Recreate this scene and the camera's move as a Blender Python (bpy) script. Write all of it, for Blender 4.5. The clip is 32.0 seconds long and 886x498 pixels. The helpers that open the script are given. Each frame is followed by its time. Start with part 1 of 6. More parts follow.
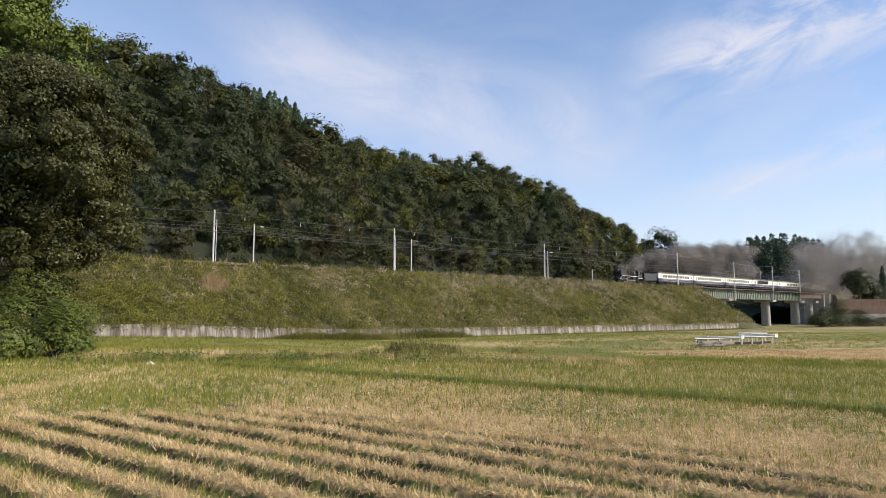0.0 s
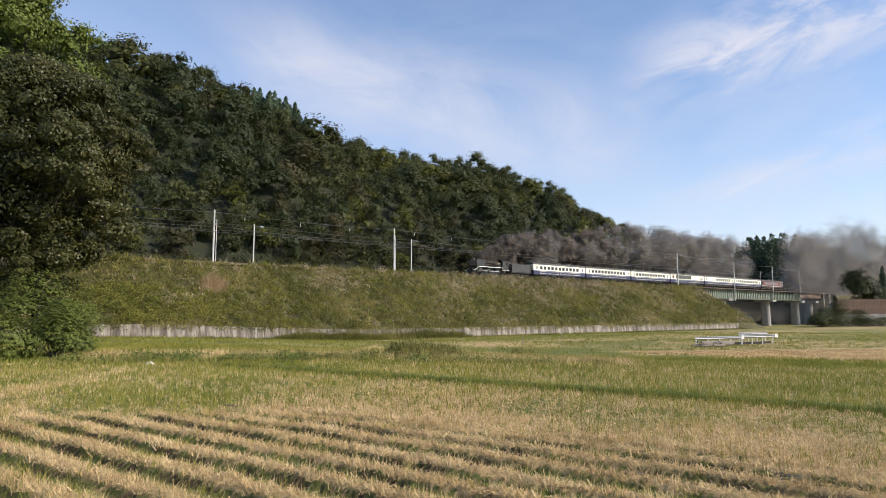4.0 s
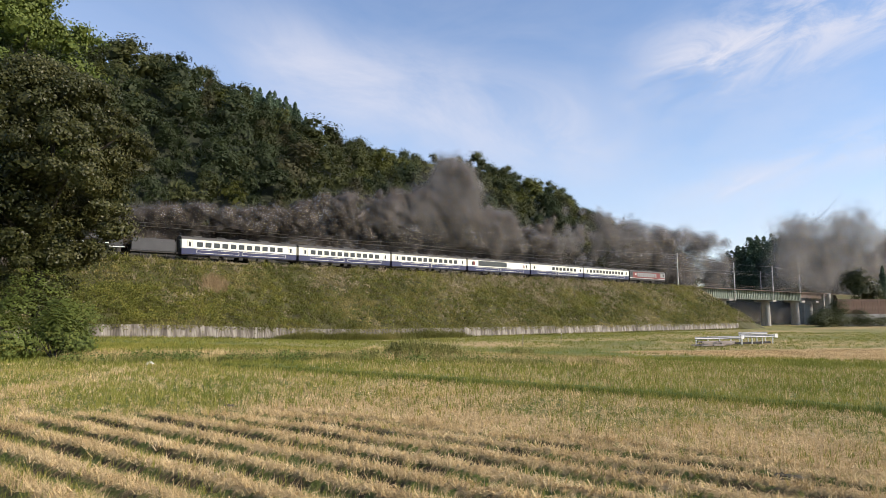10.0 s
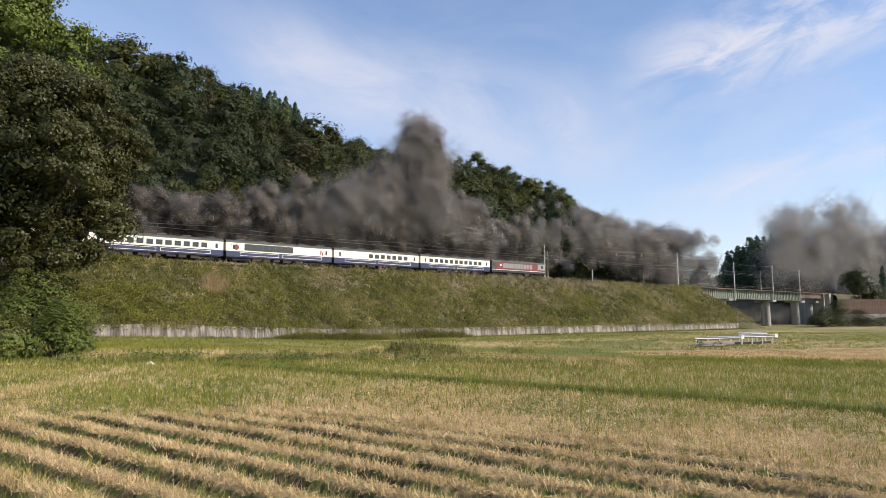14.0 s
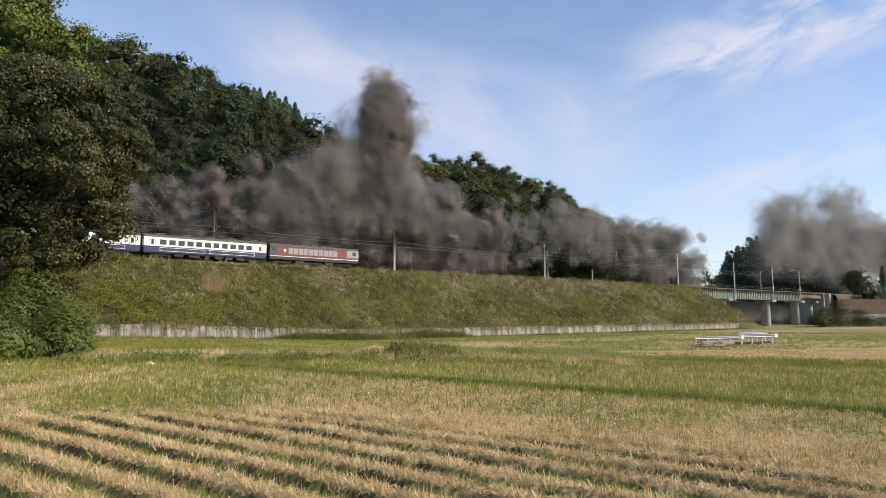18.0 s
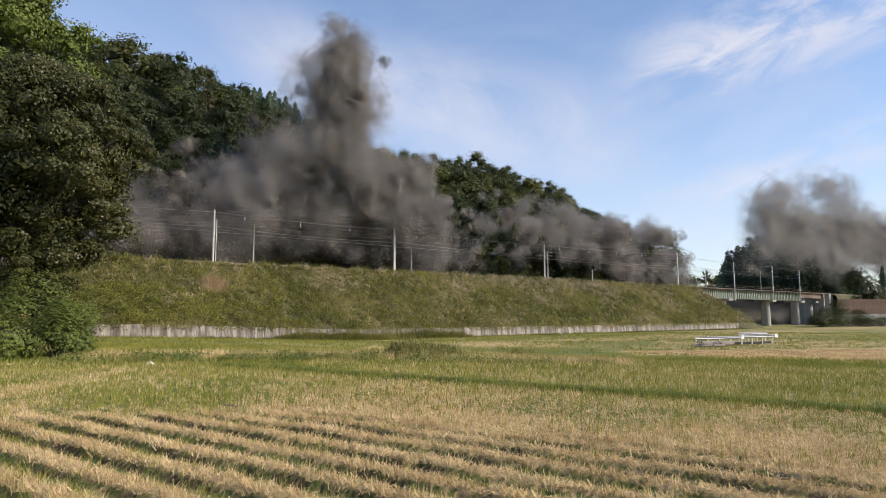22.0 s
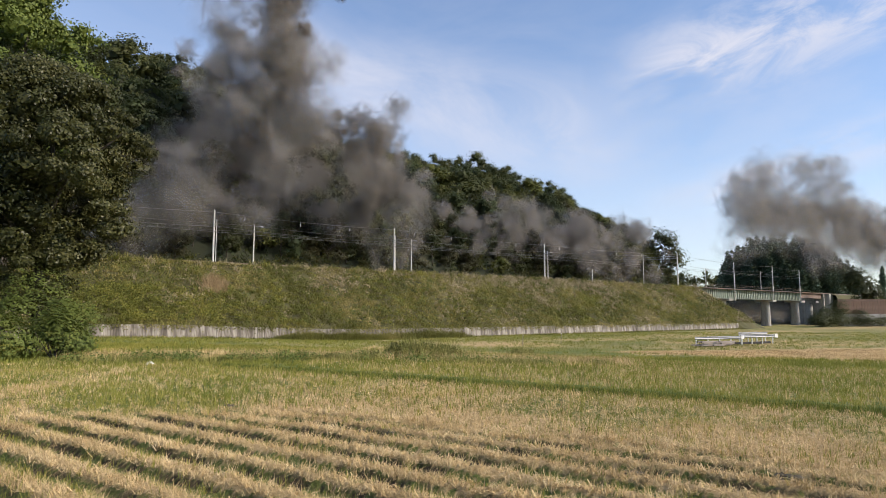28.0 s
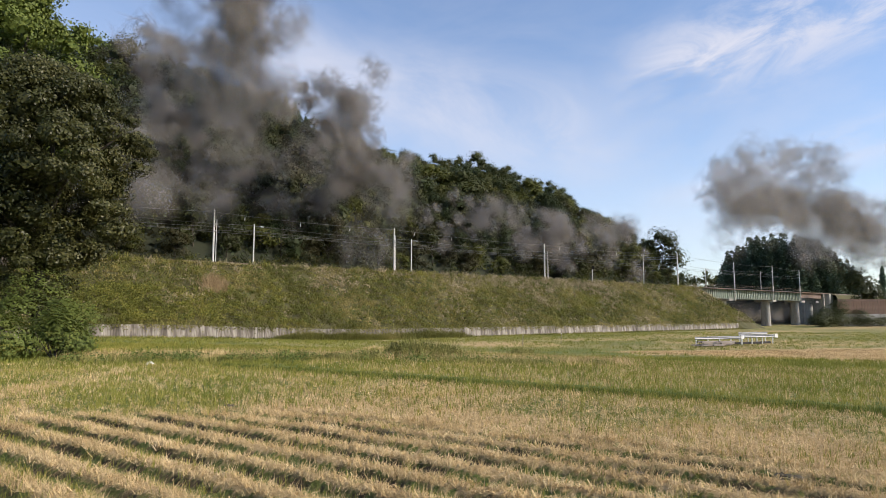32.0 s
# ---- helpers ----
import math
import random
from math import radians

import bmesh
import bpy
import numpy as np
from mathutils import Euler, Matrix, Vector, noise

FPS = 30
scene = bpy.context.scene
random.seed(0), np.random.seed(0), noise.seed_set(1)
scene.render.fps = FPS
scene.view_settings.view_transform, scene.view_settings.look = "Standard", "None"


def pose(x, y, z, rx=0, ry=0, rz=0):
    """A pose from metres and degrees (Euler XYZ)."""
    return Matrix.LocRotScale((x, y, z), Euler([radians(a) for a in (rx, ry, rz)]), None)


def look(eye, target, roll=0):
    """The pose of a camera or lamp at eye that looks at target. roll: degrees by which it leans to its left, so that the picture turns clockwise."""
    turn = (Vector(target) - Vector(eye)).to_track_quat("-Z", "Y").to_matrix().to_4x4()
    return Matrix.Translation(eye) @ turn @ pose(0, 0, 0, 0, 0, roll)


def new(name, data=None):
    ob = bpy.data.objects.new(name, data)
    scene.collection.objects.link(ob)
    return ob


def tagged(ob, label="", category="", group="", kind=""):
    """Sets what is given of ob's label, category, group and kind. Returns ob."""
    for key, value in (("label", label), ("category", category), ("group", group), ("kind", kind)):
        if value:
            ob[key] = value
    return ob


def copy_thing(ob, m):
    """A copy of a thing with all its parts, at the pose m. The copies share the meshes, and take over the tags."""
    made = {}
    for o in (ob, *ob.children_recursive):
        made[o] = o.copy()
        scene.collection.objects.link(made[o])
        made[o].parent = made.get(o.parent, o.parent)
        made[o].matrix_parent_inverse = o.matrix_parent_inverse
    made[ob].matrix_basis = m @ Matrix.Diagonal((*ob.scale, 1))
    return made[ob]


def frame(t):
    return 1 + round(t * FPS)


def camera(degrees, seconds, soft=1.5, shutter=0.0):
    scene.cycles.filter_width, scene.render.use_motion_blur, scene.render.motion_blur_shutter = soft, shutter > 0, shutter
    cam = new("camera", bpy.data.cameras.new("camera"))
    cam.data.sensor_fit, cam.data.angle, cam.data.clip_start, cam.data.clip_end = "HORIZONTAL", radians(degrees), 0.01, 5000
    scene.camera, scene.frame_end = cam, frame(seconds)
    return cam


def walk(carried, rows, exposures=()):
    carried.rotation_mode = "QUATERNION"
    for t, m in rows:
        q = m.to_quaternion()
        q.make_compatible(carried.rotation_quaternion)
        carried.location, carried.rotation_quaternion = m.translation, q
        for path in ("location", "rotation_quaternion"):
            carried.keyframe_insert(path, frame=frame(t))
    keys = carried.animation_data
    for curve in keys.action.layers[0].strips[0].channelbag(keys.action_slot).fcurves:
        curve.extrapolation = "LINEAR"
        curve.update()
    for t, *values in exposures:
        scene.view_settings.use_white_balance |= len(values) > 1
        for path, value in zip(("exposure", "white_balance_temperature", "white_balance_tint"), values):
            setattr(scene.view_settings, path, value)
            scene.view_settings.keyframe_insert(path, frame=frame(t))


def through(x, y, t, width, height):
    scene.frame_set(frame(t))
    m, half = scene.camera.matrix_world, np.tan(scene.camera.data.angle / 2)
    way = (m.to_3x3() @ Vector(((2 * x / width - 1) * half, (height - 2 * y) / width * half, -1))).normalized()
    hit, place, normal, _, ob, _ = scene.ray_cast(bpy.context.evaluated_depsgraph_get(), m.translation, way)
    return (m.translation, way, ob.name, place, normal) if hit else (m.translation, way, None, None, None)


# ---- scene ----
# ---------------- camera ----------------
EYE = Vector((0.0, 0.0, 3.0))
cam = camera(70, 32.0, soft=0.8)
CAM = pose(0, 0, 3.0, 95.81, 0, 0)
walk(cam, [(0.0, CAM), (32.0, CAM)])

# ---------------- the track's own axes: s along it, w across it (away from the fields), z up ----------------
TRACK_AT, TRACK_TURN = Vector((-32.56, 112.2, 0)), 39.61
CS, SN = math.cos(radians(TRACK_TURN)), math.sin(radians(TRACK_TURN))
TRK = pose(TRACK_AT.x, TRACK_AT.y, 0, 0, 0, TRACK_TURN)
RAIL = 11.7
CAR = 20.8


def on_track(s, w, z=0.0):
    return Vector((TRACK_AT.x + s * CS - w * SN, TRACK_AT.y + s * SN + w * CS, z))


def track_sw(x, y):
    dx, dy = x - TRACK_AT.x, y - TRACK_AT.y
    return dx * CS + dy * SN, -dx * SN + dy * CS


# ---------------- light ----------------
SUN_TO = Vector((0.86, -0.30, 0.60)).normalized()
sun_up, sun_round = math.asin(SUN_TO.z), math.atan2(SUN_TO.x, SUN_TO.y)
world = bpy.data.worlds.new("sky")
scene.world = world
world.use_nodes = True
wn, wl = world.node_tree.nodes, world.node_tree.links
wn.clear()
sky = wn.new("ShaderNodeTexSky")
sky.sky_type, sky.sun_disc, sky.sun_elevation, sky.sun_rotation = "NISHITA", False, sun_up, sun_round
sky.air_density, sky.dust_density, sky.ozone_density = 1.0, 0.6, 3.2
bg = wn.new("ShaderNodeBackground")
bg.inputs["Strength"].default_value = 0.15
wout = wn.new("ShaderNodeOutputWorld")
tint = wn.new("ShaderNodeMixRGB")
tint.blend_type = "MULTIPLY"
tint.inputs[0].default_value, tint.inputs[2].default_value = 1.0, (1.02, 0.985, 1.0, 1)
wl.new(sky.outputs[0], tint.inputs[1])
wl.new(tint.outputs[0], bg.inputs["Color"])
wl.new(bg.outputs[0], wout.inputs["Surface"])
sun = new("sun", bpy.data.lights.new("sun", "SUN"))
sun.data.energy, sun.data.angle, sun.data.color = 4.1, radians(0.5), (1.0, 0.88, 0.73)
sun.matrix_world = look(SUN_TO * 100, (0, 0, 0))
scene.view_settings.exposure = 0.45
scene.cycles.transparent_max_bounces = 48

# ---------------- materials ----------------
def nodes_of(name):
    m = bpy.data.materials.new(name)
    m.use_nodes = True
    n, l = m.node_tree.nodes, m.node_tree.links
    return m, n, l, n["Principled BSDF"], n["Material Output"]


def ramp(n, stops):
    r = n.new("ShaderNodeValToRGB")
    while len(r.color_ramp.elements) < len(stops):
        r.color_ramp.elements.new(0.5)
    for e, (p, c) in zip(r.color_ramp.elements, stops):
        e.position, e.color = p, (*c, 1)
    return r


def surface(name, stops, scale=1.0, fine=12.0, rough=0.7, metal=0.0, bump=0.2, dist=0.02, stretch=(1, 1, 1), spread=1.0):
    """Two scales of variation: broad stains between the stops, fine grain on top, with a bump."""
    m, n, l, b, out = nodes_of(name)
    tc = n.new("ShaderNodeTexCoord")
    mp = n.new("ShaderNodeMapping")
    mp.inputs["Scale"].default_value = stretch
    l.new(tc.outputs["Object"], mp.inputs["Vector"])
    big, small = n.new("ShaderNodeTexNoise"), n.new("ShaderNodeTexNoise")
    big.inputs["Scale"].default_value, big.inputs["Detail"].default_value = scale, 5
    small.inputs["Scale"].default_value, small.inputs["Detail"].default_value = fine, 6
    l.new(mp.outputs[0], big.inputs["Vector"])
    l.new(mp.outputs[0], small.inputs["Vector"])
    mix = n.new("ShaderNodeMath")
    mix.operation = "MULTIPLY_ADD"
    mix.inputs[1].default_value, mix.inputs[2].default_value = 0.45, 0.0
    add = n.new("ShaderNodeMath")
    add.operation = "MULTIPLY_ADD"
    add.inputs[1].default_value = 0.75
    l.new(small.outputs["Fac"], mix.inputs[0])
    l.new(big.outputs["Fac"], add.inputs[0])
    l.new(mix.outputs[0], add.inputs[2])
    con = n.new("ShaderNodeMapRange")
    con.inputs["From Min"].default_value, con.inputs["From Max"].default_value = 0.6 - 0.3 * spread, 0.6 + 0.3 * spread
    l.new(add.outputs[0], con.inputs["Value"])
    r = ramp(n, stops)
    l.new(con.outputs[0], r.inputs[0])
    l.new(r.outputs[0], b.inputs["Base Color"])
    b.inputs["Roughness"].default_value, b.inputs["Metallic"].default_value = rough, metal
    if bump:
        bp = n.new("ShaderNodeBump")
        bp.inputs["Strength"].default_value, bp.inputs["Distance"].default_value = bump, dist
        l.new(add.outputs[0], bp.inputs["Height"])
        l.new(bp.outputs[0], b.inputs["Normal"])
    return m


def leafy(name, stops, through=0.25, rough=0.6, patch=0.08, each=0.42, drift=0.42):
    """Leaves or blades: each one its own tone, with drifts of tone over metres, and some light let through."""
    m, n, l, b, out = nodes_of(name)
    g = n.new("ShaderNodeNewGeometry")
    tc = n.new("ShaderNodeTexCoord")
    big = n.new("ShaderNodeTexNoise")
    big.inputs["Scale"].default_value, big.inputs["Detail"].default_value = patch, 4
    l.new(tc.outputs["Object"], big.inputs["Vector"])
    oi = n.new("ShaderNodeObjectInfo")
    a = n.new("ShaderNodeMath")
    a.operation = "MULTIPLY_ADD"
    a.inputs[1].default_value = each
    l.new(g.outputs["Random Per Island"], a.inputs[0])
    mr = n.new("ShaderNodeMapRange")
    mr.inputs["From Min"].default_value, mr.inputs["From Max"].default_value = 0.34, 0.66
    mr.inputs["To Max"].default_value = drift
    l.new(big.outputs["Fac"], mr.inputs["Value"])
    l.new(mr.outputs[0], a.inputs[2])
    a2 = n.new("ShaderNodeMath")
    a2.operation = "MULTIPLY_ADD"
    a2.inputs[1].default_value = 0.16
    l.new(oi.outputs["Random"], a2.inputs[0])
    l.new(a.outputs[0], a2.inputs[2])
    r = ramp(n, stops)
    l.new(a2.outputs[0], r.inputs[0])
    l.new(r.outputs[0], b.inputs["Base Color"])
    b.inputs["Roughness"].default_value = rough
    b.inputs["Specular IOR Level"].default_value = 0.25
    t = n.new("ShaderNodeBsdfTranslucent")
    l.new(r.outputs[0], t.inputs["Color"])
    mx = n.new("ShaderNodeMixShader")
    mx.inputs[0].default_value = through
    l.new(b.outputs[0], mx.inputs[1])
    l.new(t.outputs[0], mx.inputs[2])
    l.new(mx.outputs[0], out.inputs["Surface"])
    return m


def plain(name, c, rough=0.5, metal=0.0, dirt=0.25, fine=6.0):
    d = tuple(v * (1 - dirt) for v in c)
    return surface(name, [(0.0, d), (0.6, c), (1.0, tuple(min(1, v * 1.05) for v in c))], 0.7, fine, rough, metal, 0.05, 0.005)


M_MUD = surface("damp_soil", [(0.0, (0.045, 0.036, 0.022)), (0.5, (0.085, 0.068, 0.04)), (1.0, (0.16, 0.13, 0.07))], 0.8, 7.0, 0.85, 0, 0.8, 0.05)
def field_material():
    """Bare soil, straw litter and low grass, mixed by the zones laid on the ground's corners."""
    m, n, l, b, out = nodes_of("field_soil_straw_and_grass")
    tc = n.new("ShaderNodeTexCoord")
    zone = n.new("ShaderNodeAttribute")
    zone.attribute_name = "zone"
    sep = n.new("ShaderNodeSeparateColor")
    l.new(zone.outputs["Color"], sep.inputs[0])
    nz = []
    for scale, detail in ((0.35, 5), (3.0, 6), (16.0, 9)):
        t = n.new("ShaderNodeTexNoise")
        t.inputs["Scale"].default_value, t.inputs["Detail"].default_value, t.inputs["Roughness"].default_value = scale, detail, 0.72
        l.new(tc.outputs["Object"], t.inputs["Vector"])
        nz.append(t.outputs["Fac"])
    grass = ramp(n, [(0.3, (0.070, 0.085, 0.024)), (0.5, (0.13, 0.15, 0.038)), (0.62, (0.23, 0.205, 0.07)), (0.75, (0.36, 0.28, 0.13))])
    straw = ramp(n, [(0.3, (0.17, 0.105, 0.045)), (0.5, (0.42, 0.30, 0.145)), (0.7, (0.63, 0.48, 0.27))])
    # soil browns, which also paint the shade on the ridges' near sides
    mud_and_shade = ramp(n, [(0.3, (0.032, 0.026, 0.016)), (0.55, (0.075, 0.056, 0.03)), (0.75, (0.15, 0.115, 0.06))])
    mixed = n.new("ShaderNodeMath")
    mixed.operation = "MULTIPLY_ADD"
    mixed.inputs[1].default_value = 0.5
    half = n.new("ShaderNodeMath")
    half.operation = "MULTIPLY"
    half.inputs[1].default_value = 0.5
    l.new(nz[0], half.inputs[0])
    l.new(nz[1], mixed.inputs[0])
    l.new(half.outputs[0], mixed.inputs[2])
    l.new(mixed.outputs[0], grass.inputs[0])
    fine = n.new("ShaderNodeMath")
    fine.operation = "MULTIPLY_ADD"
    fine.inputs[1].default_value = 0.55
    h2 = n.new("ShaderNodeMath")
    h2.operation = "MULTIPLY"
    h2.inputs[1].default_value = 0.45
    l.new(nz[1], h2.inputs[0])
    l.new(nz[2], fine.inputs[0])
    l.new(h2.outputs[0], fine.inputs[2])
    l.new(fine.outputs[0], straw.inputs[0])
    l.new(nz[1], mud_and_shade.inputs[0])

    def mask(channel, noise_out, soft):
        a = n.new("ShaderNodeMath")
        a.operation = "ADD"
        l.new(sep.outputs[channel], a.inputs[0])
        l.new(noise_out, a.inputs[1])
        r = n.new("ShaderNodeMapRange")
        r.inputs["From Min"].default_value, r.inputs["From Max"].default_value = 1.0 - soft, 1.0 + soft
        l.new(a.outputs[0], r.inputs["Value"])
        return r.outputs[0]

    m1, m2 = n.new("ShaderNodeMixRGB"), n.new("ShaderNodeMixRGB")
    l.new(mask("Red", nz[1], 0.12), m1.inputs[0])
    l.new(grass.outputs[0], m1.inputs[1])
    l.new(straw.outputs[0], m1.inputs[2])
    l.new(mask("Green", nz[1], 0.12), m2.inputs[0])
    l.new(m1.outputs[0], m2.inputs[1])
    l.new(mud_and_shade.outputs[0], m2.inputs[2])
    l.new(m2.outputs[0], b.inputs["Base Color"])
    b.inputs["Roughness"].default_value = 0.95
    b.inputs["Specular IOR Level"].default_value = 0.2
    bp = n.new("ShaderNodeBump")
    bp.inputs["Strength"].default_value, bp.inputs["Distance"].default_value = 1.0, 0.11
    l.new(fine.outputs[0], bp.inputs["Height"])
    l.new(bp.outputs[0], b.inputs["Normal"])
    return m


M_FIELD = field_material()
M_TURF = surface("rough_turf", [(0.0, (0.032, 0.032, 0.011)), (0.5, (0.065, 0.06, 0.019)), (1.0, (0.13, 0.11, 0.042))], 0.15, 1.6, 0.95, 0, 0.6, 0.15)
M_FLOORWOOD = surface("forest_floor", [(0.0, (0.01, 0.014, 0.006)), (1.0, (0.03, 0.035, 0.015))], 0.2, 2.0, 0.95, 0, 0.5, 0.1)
M_CONCRETE = surface("stained_concrete", [(0.0, (0.045, 0.036, 0.027)), (0.4, (0.13, 0.11, 0.09)), (0.75, (0.30, 0.27, 0.23)), (1.0, (0.44, 0.40, 0.35))], 0.7, 3.0, 0.85, 0, 0.3, 0.02, (1.6, 1.6, 0.1), 0.7)
M_PIER = surface("grey_concrete", [(0.0, (0.16, 0.145, 0.125)), (0.5, (0.33, 0.31, 0.28)), (1.0, (0.5, 0.48, 0.44))], 0.3, 2.5, 0.85, 0, 0.3, 0.02, (1.4, 1.4, 0.25))
M_BALLAST = surface("ballast", [(0.0, (0.06, 0.05, 0.04)), (1.0, (0.19, 0.165, 0.14))], 1.5, 12.0, 0.95, 0, 0.8, 0.06)
M_RAILSTEEL = surface("rail_steel", [(0.0, (0.12, 0.07, 0.045)), (1.0, (0.25, 0.2, 0.17))], 2.0, 15, 0.45, 0.8, 0.1, 0.003)
M_POLE = plain("pole_concrete", (0.55, 0.53, 0.5), 0.7, 0, 0.35, 3)
M_WIRE = plain("wire", (0.16, 0.16, 0.155), 0.5, 0.6)
M_PORCELAIN = plain("white_insulator", (0.68, 0.67, 0.65), 0.3)
M_BLACK = surface("sooty_black_paint", [(0.0, (0.010, 0.010, 0.011)), (0.6, (0.024, 0.024, 0.025)), (1.0, (0.05, 0.047, 0.044))], 0.8, 7, 0.45, 0.1, 0.1, 0.005)
M_TENDER = surface("grey_black_paint", [(0.0, (0.025, 0.025, 0.027)), (1.0, (0.052, 0.052, 0.056))], 0.8, 7, 0.5, 0.1, 0.06, 0.005)
M_COAL = surface("coal", [(0.0, (0.008, 0.008, 0.008)), (1.0, (0.045, 0.043, 0.04))], 3, 14, 0.5, 0, 0.9, 0.08)
M_RODSTEEL = plain("bright_rod_steel", (0.55, 0.53, 0.5), 0.35, 0.8)
M_CREAM = surface("cream_paint", [(0.0, (0.62, 0.58, 0.46)), (0.5, (0.80, 0.77, 0.66)), (1.0, (0.84, 0.81, 0.71))], 0.5, 5, 0.35, 0, 0.03, 0.004)
M_NAVY = surface("navy_paint", [(0.0, (0.012, 0.014, 0.045)), (1.0, (0.022, 0.028, 0.10))], 0.6, 5, 0.35, 0, 0.03, 0.004)
M_ROOF = surface("sooty_roof", [(0.0, (0.035, 0.034, 0.033)), (1.0, (0.10, 0.098, 0.095))], 0.6, 5, 0.7, 0, 0.1, 0.01)
M_UNDER = surface("underframe_grime", [(0.0, (0.012, 0.011, 0.010)), (1.0, (0.045, 0.04, 0.036))], 0.9, 8, 0.75, 0, 0.2, 0.01)
M_GLASS = plain("dark_window_glass", (0.035, 0.037, 0.036), 0.08, 0, 0.2)
M_RED = surface("red_paint", [(0.0, (0.10, 0.016, 0.014)), (1.0, (0.21, 0.035, 0.027))], 0.6, 5, 0.4, 0, 0.03, 0.004)
M_LOUVRE = plain("grey_louvre", (0.24, 0.255, 0.25), 0.45, 0.2, 0.3)
M_WHITE = plain("white_line_paint", (0.78, 0.77, 0.73), 0.5, 0, 0.15)
M_GREEN = surface("pale_green_girder_paint", [(0.0, (0.09, 0.095, 0.075)), (0.5, (0.18, 0.21, 0.165)), (1.0, (0.25, 0.285, 0.23))], 0.5, 5, 0.55, 0, 0.05, 0.006)
M_RUST = surface("rusty_steel", [(0.0, (0.07, 0.045, 0.035)), (1.0, (0.24, 0.17, 0.13))], 0.6, 6, 0.7, 0.2, 0.1, 0.01)
M_BROWNBOARD = surface("brown_weathered_boards", [(0.0, (0.075, 0.04, 0.027)), (1.0, (0.21, 0.13, 0.09))], 0.6, 5, 0.8, 0, 0.1, 0.01, (1, 1, 0.2))
M_GALV = plain("galvanised_steel", (0.24, 0.25, 0.26), 0.5, 0.4, 0.4)
M_WOOD = surface("grey_timber", [(0.0, (0.10, 0.08, 0.065)), (1.0, (0.36, 0.31, 0.27))], 0.8, 8, 0.8, 0, 0.2, 0.01, (0.2, 1, 1))
M_BARK = surface("bark", [(0.0, (0.022, 0.018, 0.014)), (1.0, (0.09, 0.075, 0.058))], 1.2, 8, 0.9, 0, 0.6, 0.04, (1, 1, 0.3))
L_HILL = leafy("woodland_leaves", [(0.0, (0.029, 0.036, 0.013)), (0.4, (0.061, 0.069, 0.023)), (0.75, (0.114, 0.117, 0.033)), (1.0, (0.199, 0.170, 0.065))], 0.36, patch=0.06, each=0.13)
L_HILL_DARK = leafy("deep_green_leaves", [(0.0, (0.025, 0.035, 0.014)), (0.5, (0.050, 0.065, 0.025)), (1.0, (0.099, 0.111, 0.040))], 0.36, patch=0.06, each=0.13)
L_HILL_YELLOW = leafy("yellow_green_leaves", [(0.0, (0.055, 0.064, 0.015)), (0.5, (0.119, 0.125, 0.030)), (1.0, (0.224, 0.198, 0.062))], 0.36, patch=0.06, each=0.13)
L_HILL_BROWN = leafy("olive_brown_leaves", [(0.0, (0.033, 0.033, 0.014)), (0.5, (0.072, 0.068, 0.029)), (1.0, (0.148, 0.127, 0.065))], 0.36, patch=0.06, each=0.13)
L_CONIFER = leafy("conifer_needles", [(0.0, (0.031, 0.056, 0.036)), (0.6, (0.069, 0.107, 0.061)), (1.0, (0.142, 0.165, 0.090))], 0.12)
L_NEAR = leafy("oak_leaves", [(0.0, (0.019, 0.022, 0.007)), (0.5, (0.048, 0.051, 0.014)), (0.8, (0.096, 0.091, 0.031)), (1.0, (0.202, 0.181, 0.076))], 0.22, 0.45)
L_BRIGHT = leafy("sunlit_green_leaves", [(0.0, (0.059, 0.082, 0.018)), (0.6, (0.120, 0.154, 0.031)), (1.0, (0.211, 0.240, 0.055))], 0.3)
L_BUSH = leafy("bush_leaves", [(0.0, (0.050, 0.073, 0.018)), (0.6, (0.144, 0.176, 0.038)), (1.0, (0.275, 0.280, 0.072))], 0.35, 0.6, 0.3)
L_BANK = leafy("bank_grass", [(0.0, (0.053, 0.061, 0.014)), (0.3, (0.102, 0.105, 0.022)), (0.65, (0.195, 0.181, 0.044)), (1.0, (0.409, 0.332, 0.147))], 0.3, 0.7, 0.09, 0.3, 0.62)
L_FIELD = leafy("field_grass", [(0.0, (0.099, 0.129, 0.020)), (0.5, (0.208, 0.225, 0.037)), (0.85, (0.375, 0.316, 0.082)), (1.0, (0.584, 0.438, 0.175))], 0.3, 0.7, 0.2)
L_LUSH = leafy("lush_ditch_grass", [(0.0, (0.045, 0.07, 0.012)), (0.5, (0.085, 0.115, 0.018)), (1.0, (0.17, 0.19, 0.04))], 0.25, 0.7, 0.3)
L_STRAW = leafy("straw", [(0.0, (0.250, 0.159, 0.070)), (0.4, (0.500, 0.362, 0.176)), (0.8, (0.680, 0.511, 0.273)), (1.0, (0.780, 0.627, 0.387))], 0.15, 0.7, 0.5)
L_WEED = leafy("grey_green_weeds", [(0.0, (0.082, 0.088, 0.026)), (0.5, (0.203, 0.200, 0.058)), (1.0, (0.445, 0.382, 0.131))], 0.3, 0.7, 0.4)
L_DRY = leafy("withered_brown_plants", [(0.0, (0.196, 0.134, 0.069)), (1.0, (0.506, 0.369, 0.208))], 0.2, 0.8, 0.5)
L_FRESH = leafy("fresh_yellow_green_leaves", [(0.0, (0.083, 0.092, 0.016)), (0.5, (0.187, 0.189, 0.032)), (1.0, (0.341, 0.304, 0.070))], 0.35, 0.6, 0.3)
L_PLUME = leafy("pampas_plumes", [(0.0, (0.230, 0.185, 0.108)), (1.0, (0.483, 0.403, 0.270))], 0.3, 0.8, 0.5)

